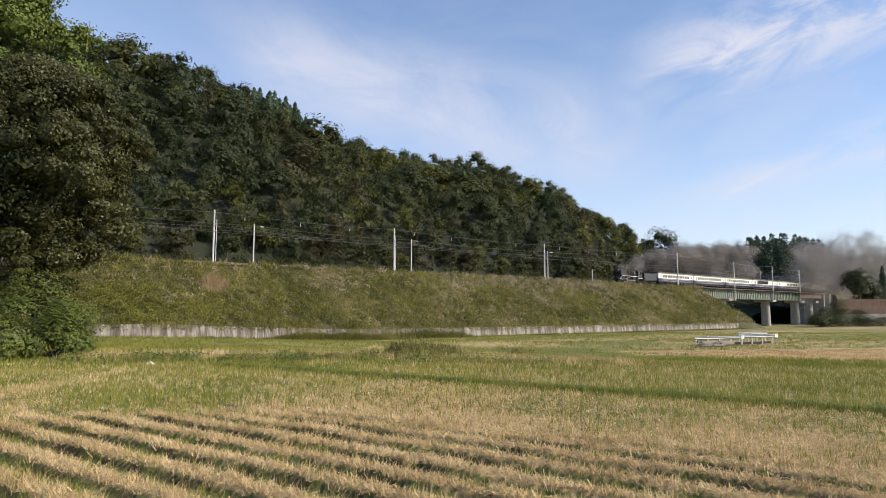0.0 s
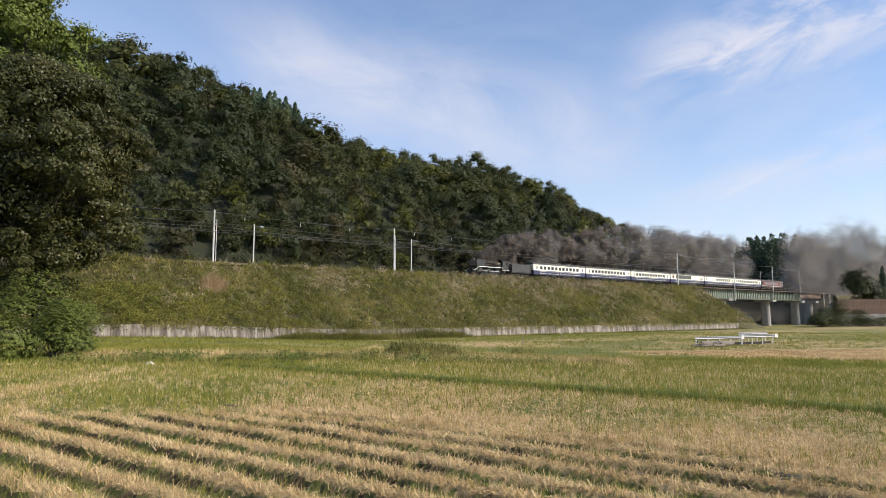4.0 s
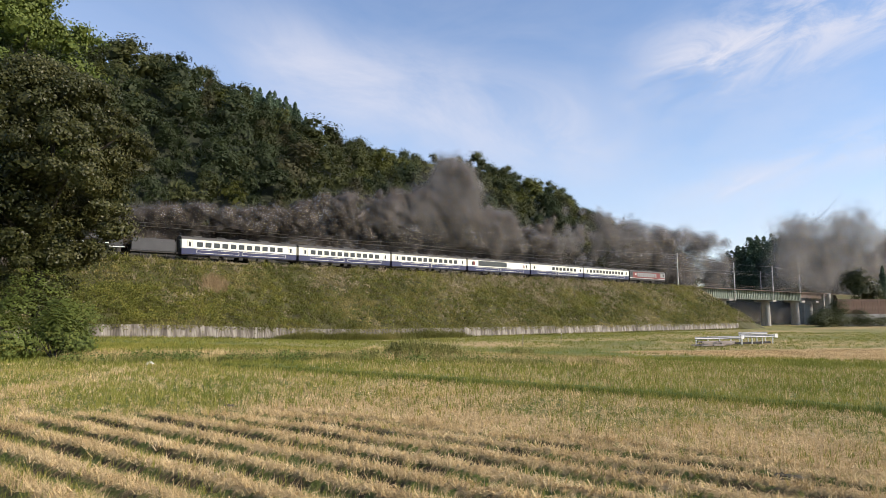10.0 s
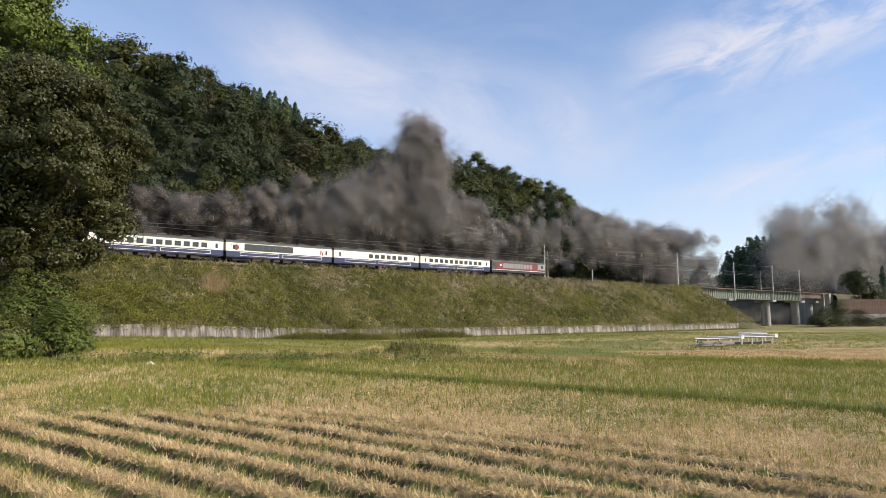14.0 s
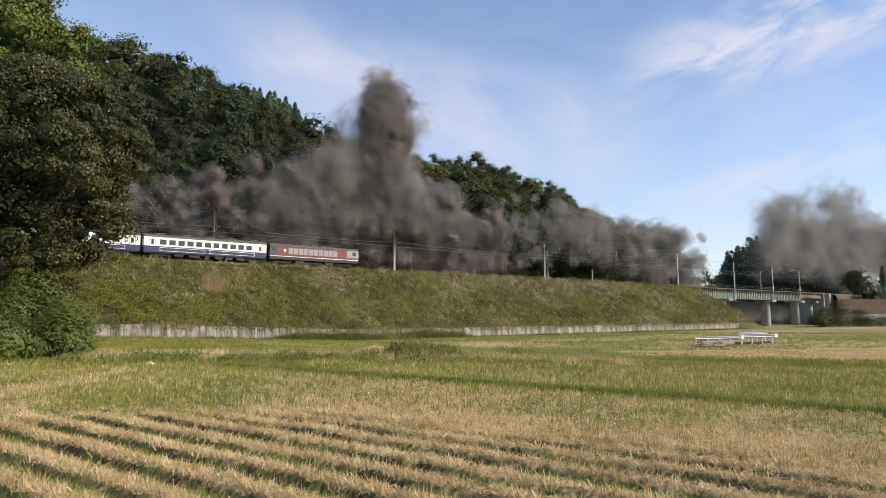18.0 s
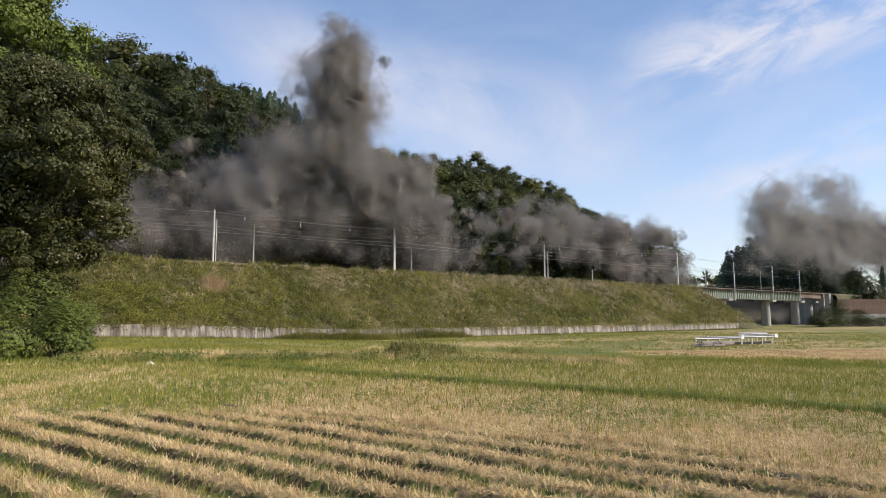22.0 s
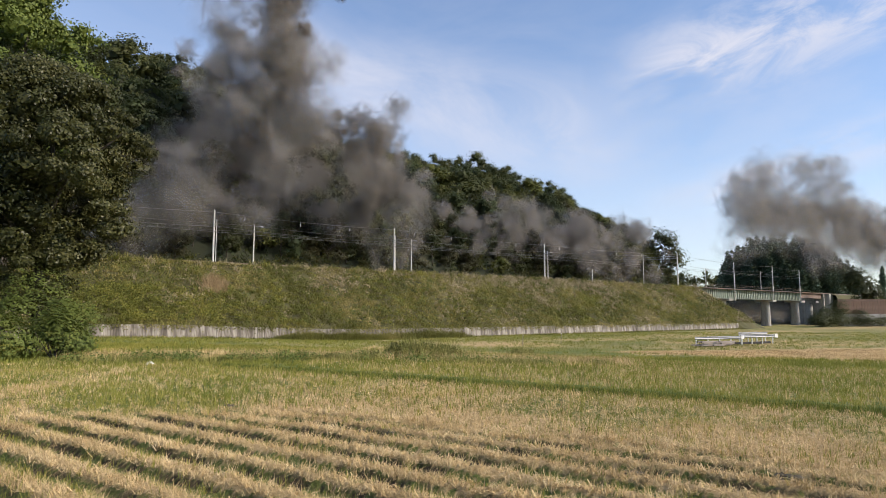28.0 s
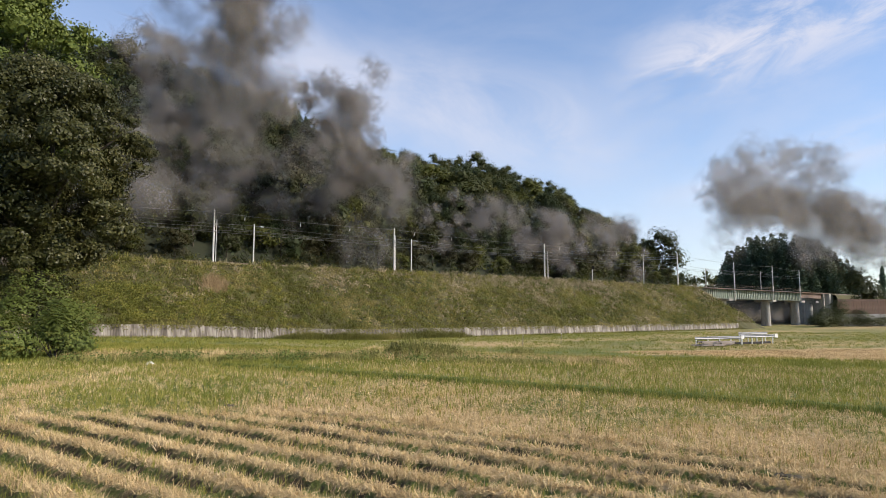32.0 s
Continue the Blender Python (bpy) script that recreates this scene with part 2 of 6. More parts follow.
# ---------------- mesh helpers ----------------
def fast(name, verts, k, materials, mat_index=None, smooth=False, normals=None, uv=None):
    """A mesh of separate k-cornered faces out of an (n*k, 3) array."""
    verts = np.ascontiguousarray(verts, dtype=np.float32).reshape(-1, 3)
    nv, nf = len(verts), len(verts) // k
    me = bpy.data.meshes.new(name)
    me.vertices.add(nv)
    me.vertices.foreach_set("co", verts.ravel())
    me.loops.add(nv)
    me.loops.foreach_set("vertex_index", np.arange(nv, dtype=np.int32))
    me.polygons.add(nf)
    me.polygons.foreach_set("loop_start", np.arange(0, nv, k, dtype=np.int32))
    for m in materials:
        me.materials.append(m)
    if mat_index is not None:
        me.polygons.foreach_set("material_index", np.ascontiguousarray(mat_index, dtype=np.int32))
    me.update(calc_edges=True)
    if smooth:
        me.shade_smooth()
    return me


def as_mesh(name, bm, material, smooth=False):
    me = bpy.data.meshes.new(name)
    bm.to_mesh(me)
    bm.free()
    for m in (material if isinstance(material, (list, tuple)) else [material]):
        me.materials.append(m)
    if smooth:
        me.shade_smooth()
    return me


def part(name, bm, material, parent, label="", smooth=False, at=None):
    ob = new(name, bm if isinstance(bm, bpy.types.Mesh) else as_mesh(name, bm, material, smooth))
    ob.parent = parent
    if at is not None:
        ob.matrix_basis = at
    if label:
        tagged(ob, label)
    return ob


def thing(name, label, category, m=None, group="", kind=""):
    ob = new(name)
    ob.empty_display_size = 0.3
    if m is not None:
        ob.matrix_basis = m
    return tagged(ob, label, category, group, kind)


def setting(name, data, label, category=""):
    return tagged(new(name, data), label, category or name.split("_")[0], "", "structure")


def box(x0, x1, y0, y1, z0, z1, bev=0.0, bm=None):
    made = bmesh.new() if bm is None else bm
    r = bmesh.ops.create_cube(made, size=1.0, matrix=Matrix.Translation(((x0 + x1) / 2, (y0 + y1) / 2, (z0 + z1) / 2)) @ Matrix.Diagonal((x1 - x0, y1 - y0, z1 - z0, 1)))
    if bev:
        edges = {e for v in r["verts"] for e in v.link_edges}
        bmesh.ops.bevel(made, geom=list(edges), offset=bev, segments=2, affect="EDGES")
    return made


def rod(a, b, r0, r1=None, n=10, bm=None):
    made = bmesh.new() if bm is None else bm
    a, b = Vector(a), Vector(b)
    d = b - a
    m = Matrix.Translation((a + b) / 2) @ d.to_track_quat("Z", "Y").to_matrix().to_4x4()
    bmesh.ops.create_cone(made, cap_ends=True, segments=n, radius1=r0, radius2=r0 if r1 is None else r1, depth=d.length, matrix=m)
    return made


def sweep(profile, x0, x1, bm=None):
    """A closed (y, z) profile drawn out along x."""
    made = bmesh.new() if bm is None else bm
    a = [made.verts.new((x0, y, z)) for y, z in profile]
    b = [made.verts.new((x1, y, z)) for y, z in profile]
    n = len(profile)
    for i in range(n):
        made.faces.new((a[i], a[(i + 1) % n], b[(i + 1) % n], b[i]))
    made.faces.new(a[::-1])
    made.faces.new(b)
    bmesh.ops.recalc_face_normals(made, faces=made.faces)
    return made


RNG = np.random.default_rng(7)


def unit(n, rng=RNG):
    v = rng.normal(size=(n, 3))
    return v / np.linalg.norm(v, axis=1, keepdims=True)


def leaves(centres, outward, size, aspect=0.6, jitter=0.9, rng=RNG):
    """Pointed four-cornered leaves at the centres, loosely facing outward."""
    n = len(centres)
    nrm = outward + jitter * unit(n, rng)
    nrm /= np.linalg.norm(nrm, axis=1, keepdims=True) + 1e-9
    a = np.cross(nrm, unit(n, rng))
    a /= np.linalg.norm(a, axis=1, keepdims=True) + 1e-9
    b = np.cross(nrm, a)
    s = (size * rng.uniform(0.6, 1.4, n))[:, None]
    fold = nrm * s * 0.18
    return np.stack([centres + a * s * 0.5, centres + b * s * 0.5 * aspect - fold, centres - a * s * 0.5, centres - b * s * 0.5 * aspect - fold], 1)


def blades(roots, height, width, lean=0.35, rng=RNG):
    """Upright grass blades: narrow three-cornered faces."""
    n = len(roots)
    turn = rng.uniform(0, 2 * np.pi, n)
    side = np.stack([np.cos(turn), np.sin(turn), np.zeros(n)], 1)
    tip = np.stack([rng.normal(0, lean, n), rng.normal(0, lean, n), np.ones(n)], 1)
    h = (height * rng.uniform(0.55, 1.3, n))[:, None]
    w = (width * rng.uniform(0.7, 1.4, n))[:, None] if np.ndim(width) == 0 else width[:, None]
    return np.stack([roots - side * w / 2, roots + side * w / 2, roots + tip * h], 1)
# ---------------- land ----------------
def smooth01(v):
    v = np.clip(v, 0, 1)
    return v * v * (3 - 2 * v)


def ground_z(x, y):
    """Fields lie level near the road and step down a little towards the bank and the river."""
    s, w = track_sw(x, y)
    return -1.3 * smooth01((s + 32) / 45) - 0.002 * np.clip(s - 20, 0, 400)


ROW = radians(-31)
RC, RS = math.cos(ROW), math.sin(ROW)


def row_pq(x, y):
    """Along and across the harvested rows."""
    return x * RC + y * RS, -x * RS + y * RC


def wobble(x, y, f):
    return np.sin(x * f + 1.3 * np.sin(y * f * 0.7)) * np.cos(y * f * 1.1 + 0.8 * np.sin(x * f * 0.6 + 1.7))


BAND, RIDGE, FIRST = 1.11, 0.22, 5.58
NEAR = radians(-36)
NC, NS = math.cos(NEAR), math.sin(NEAR)


def row_phase(x, y):
    """0 at a ridge's dark near foot, up over the straw to the furrow behind it, 1 at the next foot."""
    p, q = x * NC + y * NS, -x * NS + y * NC
    q2 = q + 0.07 * np.sin(p * 0.21 + 0.6) + 0.06 * wobble(x, y, 0.9) + 0.045 * wobble(x, y, 2.3) + 0.03 * wobble(x, y, 6.0)
    return ((q2 - FIRST) / BAND) % 1.0, q


def band_wave(x, y):
    """Ridge of cut straw (1) to wheel furrow (-1) across the near rows."""
    u, qn = row_phase(x, y)
    p, q = row_pq(x, y)
    limit = 15.0 + 0.05 * x + 0.72 * np.minimum(0, x + 3.5) + 0.9 * wobble(x, y, 0.35)
    keep = smooth01((limit - qn) / 2.2) * (0.82 + 0.18 * wobble(x, y, 0.8))
    ridge = smooth01(u / 0.13) * smooth01((0.66 - u) / 0.26)
    return (2 * ridge - 1) * keep, keep, q


def soil_shade_face(x, y):
    """How far a ridge's near side is darkened, for open soil and for painted shade (towards 1)."""
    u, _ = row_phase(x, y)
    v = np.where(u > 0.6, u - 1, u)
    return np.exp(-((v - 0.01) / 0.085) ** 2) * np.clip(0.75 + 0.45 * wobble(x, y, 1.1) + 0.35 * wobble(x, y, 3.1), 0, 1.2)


def straw_strip(x, y):
    """The long pale wedge of cut straw farther off."""
    return smooth01((73.2 + 0.17 * (x - 20.4) - y) / 1.5) * smooth01((y - 69.5 + 0.60 * (x - 19.5)) / 1.2) * smooth01((x - 16) / 3) * smooth01((130 - x) / 20)


def field_zones(x, y):
    """How much straw litter, and how much open soil with painted ridge shade, lies at a place (about 0.5: half
    covered).
    """
    wave, keep, q = band_wave(x, y)
    u, _ = row_phase(x, y)
    patchy = wobble(x, y, 0.42) + 0.6 * wobble(x + 9, y, 1.3)
    near = (q < 24.4) & (y < 60) & (np.abs(x) < 60)
    on_ridge = smooth01((u - 0.06) / 0.08) * smooth01((0.60 - u) / 0.14)
    rows = 0.18 + (0.62 - 0.14 * smooth01((-3 - x) / 5)) * on_ridge
    flat = 0.64 + 0.14 * patchy - 0.018 * np.clip(q - 13, 0, 12)
    straw = np.where(near, rows * keep + flat * (1 - keep), 0.30)
    straw = straw - 0.5 * np.exp(-(((x + 9.5) / 3.2) ** 2 + ((y - 22.0) / 2.4) ** 2))
    straw = straw - 0.32 * smooth01((y - 21) / 5) * smooth01((-6.5 - x) / 4) * near
    straw = straw + 0.26 * np.exp(-((x + 16.4 + 0.5 * wobble(x, y, 0.6)) / 0.8) ** 2) * smooth01((y - 21) / 3) * smooth01((36 - y) / 3)
    strip = straw_strip(x, y)
    pale = smooth01((y - 83) / 1.5) * smooth01((91 - y) / 2) * smooth01((x - 2) / 2) * smooth01((17 - x) / 1.5)
    pale = np.maximum(pale, 0.75 * smooth01((q - 98) / 2) * smooth01((110 - q) / 3) * smooth01((x - 10) / 10))
    thin = smooth01((q - 28) / 1) * smooth01((36 - q) / 4) * 0.08
    straw = np.maximum(straw, np.maximum(0.95 * strip, np.maximum(0.8 * pale, 0.36 + thin + 0.12 * wobble(x, y, 0.12) + 0.1 * smooth01((y - 74) / 4))) * (~near))
    # soil colour on the ridges' near sides doubles as their painted shade
    mud_and_shade = np.where(near, 0.12 + keep * (0.16 + 0.62 * soil_shade_face(x, y)) , 0.1) + 0.25 * np.exp(-((q - 25.3) / 0.2) ** 2) * (np.abs(x) < 60)
    return straw, mud_and_shade


def make_ground():
    xs = np.concatenate([-np.geomspace(26, 3000, 34)[::-1], np.arange(-25.8, -15, 0.3), np.arange(-15, 15, 0.15), np.arange(15, 25.9, 0.3), np.geomspace(26, 3000, 34)])
    ys = np.concatenate([[-400, -200, -90, -40, -15, -4, 2, 5, 7], np.arange(8.0, 22, 0.12), np.arange(22.1, 36, 0.25), np.geomspace(36.3, 4500, 60)])
    X, Y = np.meshgrid(xs, ys)
    wave, keep, q = band_wave(X, Y)
    Z = ground_z(X, Y) + 0.5 * RIDGE * wave + (0.02 * wobble(X, Y, 3.3) + 0.022 * np.random.default_rng(2).normal(size=X.shape)) * (Y < 40) * (np.abs(X) < 30)
    Z = Z - 0.18 * np.exp(-((q - 24.6) / 0.5) ** 2) * (np.abs(X) < 60) + 0.10 * np.exp(-((q - 25.8) / 0.6) ** 2) * (np.abs(X) < 60)
    nx, ny = len(xs), len(ys)
    verts = np.stack([X, Y, Z], -1).reshape(-1, 3)
    i = np.arange(nx - 1)[None, :] + nx * np.arange(ny - 1)[:, None]
    quads = np.stack([i, i + 1, i + 1 + nx, i + nx], -1).reshape(-1, 4)
    me = bpy.data.meshes.new("ground")
    me.vertices.add(len(verts))
    me.vertices.foreach_set("co", verts.astype(np.float32).ravel())
    me.loops.add(quads.size)
    me.loops.foreach_set("vertex_index", quads.astype(np.int32).ravel())
    me.polygons.add(len(quads))
    me.polygons.foreach_set("loop_start", np.arange(0, quads.size, 4, dtype=np.int32))
    me.materials.append(M_FIELD)
    straw, mud_and_shade = field_zones(verts[:, 0], verts[:, 1])
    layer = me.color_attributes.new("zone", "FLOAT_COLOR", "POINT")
    layer.data.foreach_set("color", np.stack([straw, mud_and_shade, straw * 0, straw * 0 + 1], 1).astype(np.float32).ravel())
    me.update(calc_edges=True)
    me.shade_smooth()
    return setting("ground", me, "harvested rice fields with straw rows and green regrowth", "field")


make_ground()

# the railway bank: (w, z) section, from the back ditch over the crest to the wall's top
CREST = 11.0


def bank_end(s):
    """How far the slope has run out, towards the bridge: 1 on the whole length, 0 past its end."""
    return smooth01((154 - s) / 14)


def bank_z(s, w):
    """Height of the bank's surface at (s, w)."""
    s, w = np.asarray(s, float), np.asarray(w, float)
    top = wall_top(s)
    slope = CREST + (w + 4.3) * (CREST - top) / (18.0 - 4.3)
    lump = 0.3 * wobble(s, w, 0.35) + 0.2 * wobble(s, w, 1.1) + 0.1 * wobble(s, w, 2.4)
    z = np.where(w > -4.3, CREST + 0.05 * lump, slope + lump * np.clip((-4.3 - w) / 2, 0, 1))
    z = np.where((w < -18) & (s < 139.5), ground_at(s, w) - 0.6, z)
    end = CREST - np.maximum(0, s - 141) * 0.95
    return np.maximum(np.minimum(z, end), ground_at(s, w) - 0.6)


def wall_top(s):
    return ground_at(s, -18.0) + 1.65


def ground_at(s, w):
    x = TRACK_AT.x + s * CS - w * SN
    y = TRACK_AT.y + s * SN + w * CS
    return ground_z(x, y)


def grid_mesh(name, us, vs, fn, material, smooth=True):
    U, V = np.meshgrid(us, vs)
    P = fn(U, V)
    nu, nv = len(us), len(vs)
    i = np.arange(nu - 1)[None, :] + nu * np.arange(nv - 1)[:, None]
    quads = np.stack([i, i + 1, i + 1 + nu, i + nu], -1).reshape(-1, 4)
    me = bpy.data.meshes.new(name)
    me.from_pydata(P.reshape(-1, 3).tolist(), [], quads.tolist())
    me.materials.append(material)
    if smooth:
        me.shade_smooth()
    return me


def sw_points(s, w, z):
    return np.stack([TRACK_AT.x + s * CS - w * SN, TRACK_AT.y + s * SN + w * CS, z], -1)


setting("bank", grid_mesh("bank", np.concatenate([np.arange(-420, -150, 15.0), np.arange(-150, -64, 2.0), np.arange(-64, 130, 0.8), np.arange(130, 158, 0.7)]), np.concatenate([[-22.5, -21, -19.5, -18.4], np.arange(-18.0, -4, 0.6), [-4.3, -3.6, 0, 5, 10, 14]]),
        lambda s, w: sw_points(s, w, bank_z(s, w)), M_TURF), "overgrown grassy railway embankment", "embankment")


def make_retaining_wall():
    wall = thing("retaining_wall", "low stained concrete retaining wall at the bank's foot", "wall", kind="structure")
    a, step = -80.0, 6.0
    k = 0
    while a < 139:
        b = min(a + step, 140) - 0.03
        bm = bmesh.new()
        for s0, s1 in ((a, b),):
            pts = []
            for s in (s0, s1):
                t, g = float(wall_top(s)) + 0.05, float(ground_at(s, -18)) - 0.4
                for w, z in ((-18.55, g), (-18.25, t), (-17.85, t), (-17.7, g)):
                    pts.append(bm.verts.new(on_track(s, w, z)))
            for q in ((0, 1, 5, 4), (1, 2, 6, 5), (2, 3, 7, 6), (3, 0, 4, 7), (3, 2, 1, 0), (4, 5, 6, 7)):
                bm.faces.new([pts[i] for i in q])
        bmesh.ops.recalc_face_normals(bm, faces=bm.faces)
        bmesh.ops.bevel(bm, geom=list(bm.edges), offset=0.03, segments=1, affect="EDGES")
        part("panel", bm, M_CONCRETE, wall)
        a += step
        k += 1


make_retaining_wall()

# track: ballast bed, sleepers, rails on two lines
def make_track():
    for w in (0.0,):
        bm = sweep([(w - 2.4, 11.2), (w - 1.7, 11.5), (w + 1.7, 11.5), (w + 2.4, 11.2)], -420, 143)
        bm.transform(TRK)
        setting("ballast_bed", as_mesh("ballast_bed", bm, M_BALLAST), "grey-brown ballast bed of the railway line", "track")
        for side in (-0.53, 0.53):
            bm = sweep([(w + side - 0.07, 11.55), (w + side - 0.035, 11.6), (w + side - 0.035, 11.7), (w + side + 0.035, 11.7), (w + side + 0.035, 11.6), (w + side + 0.07, 11.55)], -420, 330)
            bm.transform(TRK)
            setting("rail", as_mesh("rail", bm, M_RAILSTEEL), "steel rail on timber sleepers", "rail")
        bm = bmesh.new()
        for k in range(-130, 205):
            box(k * 0.7 * 1.0, k * 0.7 + 0.24, w - 1.05, w + 1.05, 11.46, 11.555, 0, bm)
        bm.transform(TRK)
        ob = setting("sleepers", as_mesh("sleepers", bm, M_WOOD), "weathered sleepers under the rails", "sleeper")
        tagged(ob, kind="stuff")


make_track()

# ---------------- the wooded hill ----------------
RIDGE_S = [-140, -52, -31, -11, 7, 22, 42, 57, 77, 89, 110, 122, 134, 150, 163, 176]
RIDGE_W = [95, 95, 90, 88, 85, 80, 75, 72, 68, 64, 60, 58, 54, 46, 36, 22]
RIDGE_Z = [100, 90, 86, 81, 80, 75, 66, 64, 61, 58.7, 60.0, 60.3, 56, 48, 40, 22]
CANOPY = 9.0


def hill_z(s, w):
    wr = np.interp(s, RIDGE_S, RIDGE_W)
    zr = np.interp(s, RIDGE_S, RIDGE_Z) - CANOPY
    f = np.clip((w - 11) / (wr - 11), 0, 1)
    up = 10.6 + (zr - 10.6) * (0.75 * f + 0.25 * np.sin(f * np.pi / 2))
    past = np.clip((w - wr) / 60, 0, 1)
    z = up - 0.6 * past * (zr - 10) + 1.6 * wobble(s, w, 0.09) * f
    out = smooth01((185 - s) / 28)
    return z * out - 3.5 * (1 - out)


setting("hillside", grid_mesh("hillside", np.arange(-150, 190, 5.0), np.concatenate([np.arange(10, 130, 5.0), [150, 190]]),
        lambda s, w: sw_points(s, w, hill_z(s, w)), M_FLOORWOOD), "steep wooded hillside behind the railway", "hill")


def inner(c, size, rng, count=26):
    """The dense inside of a lobe: coarse overlapping leaf sprays, turned every way."""
    d = unit(count, rng)
    return leaves(c + d * size * rng.uniform(0.25, 0.66, (count, 1)), d, float(np.mean(size)) * 0.62, 0.85, 0.9, rng)


def crown(n, height, radius, lobes, rng, leaf, low=0.3, solid=0.0):
    """Leaf faces of a broad crown: rounded lobes over a dome, leaves on their skins, and (solid) the dense inside of each lobe."""
    out, heart = [], []
    for k in range(lobes):
        a = rng.uniform(0, 2 * np.pi) if k else 0.0
        f = ((k + rng.uniform()) / lobes) ** 0.8
        z = height * (low + (0.84 - low) * f)
        r = radius * math.sqrt(max(0.02, 1.0 - (0.25 + 0.72 * f) ** 2)) * rng.uniform(0.55, 0.9)
        c = np.array([r * np.cos(a), r * np.sin(a), z])
        size = radius * rng.uniform(0.38, 0.64) * np.array([1, 1, rng.uniform(0.55, 0.8)])
        d = unit(n // lobes, rng)
        d[:, 2] = np.where(d[:, 2] < -0.5, -d[:, 2], d[:, 2])
        bumpy = 1 + 0.22 * np.sin(d @ np.array([7.0, 8.1, 6.3]) + k * 2.0)[:, None] + 0.12 * np.sin(d @ np.array([-13.0, 12.1, 15.3]) + k)[:, None]
        pts = c + d * size * bumpy * rng.uniform(0.8, 1.06, (len(d), 1))
        dome = (c - [0, 0, height * 0.3]) / [radius, radius, height * 0.5]
        out.append(leaves(pts, 0.5 * d + 0.75 * dome + [0, 0, 0.05], leaf, 0.66, 0.36, rng))
        if solid:
            heart.append(inner(c, size * solid, rng))
    return np.concatenate(out + heart)


def conifer(n, height, radius, rng, leaf):
    """Leaf faces of a spire: drooping tiers round a straight trunk."""
    f = rng.uniform(0, 1, n) ** 0.8
    tier = 0.75 + 0.25 * np.sin(f * 55)
    a = rng.uniform(0, 2 * np.pi, n)
    r = radius * (1 - f) ** 0.62 * tier * rng.uniform(0.55, 1.05, n)
    d = np.stack([np.cos(a), np.sin(a), np.full(n, -0.15)], 1)
    pts = np.stack([r * np.cos(a), r * np.sin(a), height * (0.08 + 0.92 * f)], 1)
    return leaves(pts, d, leaf, 0.5, 0.7, rng)


def limbs(height, radius, rng, r0, reach=0.75, count=7):
    bm = bmesh.new()
    p = Vector((0, 0, -0.4))
    r = r0
    for k in range(5):
        q = Vector((rng.normal(0, 0.05) * height * 0.3, rng.normal(0, 0.05) * height * 0.3, height * reach * (k + 1) / 5))
        rod(p, q, r, r * 0.8, 8, bm)
        p, r = q, r * 0.8
    for k in range(count):
        a, f = rng.uniform(0, 6.28), rng.uniform(0.3, 0.75)
        st = Vector((0, 0, height * f * reach))
        en = Vector((math.cos(a) * radius * 0.75, math.sin(a) * radius * 0.75, height * (f * reach + 0.2)))
        rod(st, en, r0 * 0.4, r0 * 0.1, 6, bm)
    return bm


KIND_RNG = np.random.default_rng(11)
BROAD = [(h, r, crown(n, h, r, lo, KIND_RNG, 0.46, 0.10, 1.0)) for h, r, lo, n in ((12, 4.8, 8, 1350), (10, 4.4, 7, 1150), (13, 5.2, 9, 1500), (9.5, 4.6, 7, 1150), (11, 4.0, 7, 1100))]
SPIRE = [(h, r, conifer(760, h, r, KIND_RNG, 0.75)) for h, r in ((14, 3.3), (12, 3.0), (16, 3.7))]


def turned(quads, x, y, z, a, k):
    c, s = math.cos(a) * k, math.sin(a) * k
    m = np.array([[c, -s, 0], [s, c, 0], [0, 0, k]])
    return quads @ m.T + np.array([x, y, z])


def thinned(q, p):
    """The side towards the slope, where the next tree leans in, carries a quarter of the leaves."""
    back = (q[:, 0, 0] - p.x) * -SN + (q[:, 0, 1] - p.y) * CS
    return q[(back < 0.8) | (np.arange(len(q)) % 4 == 0)]


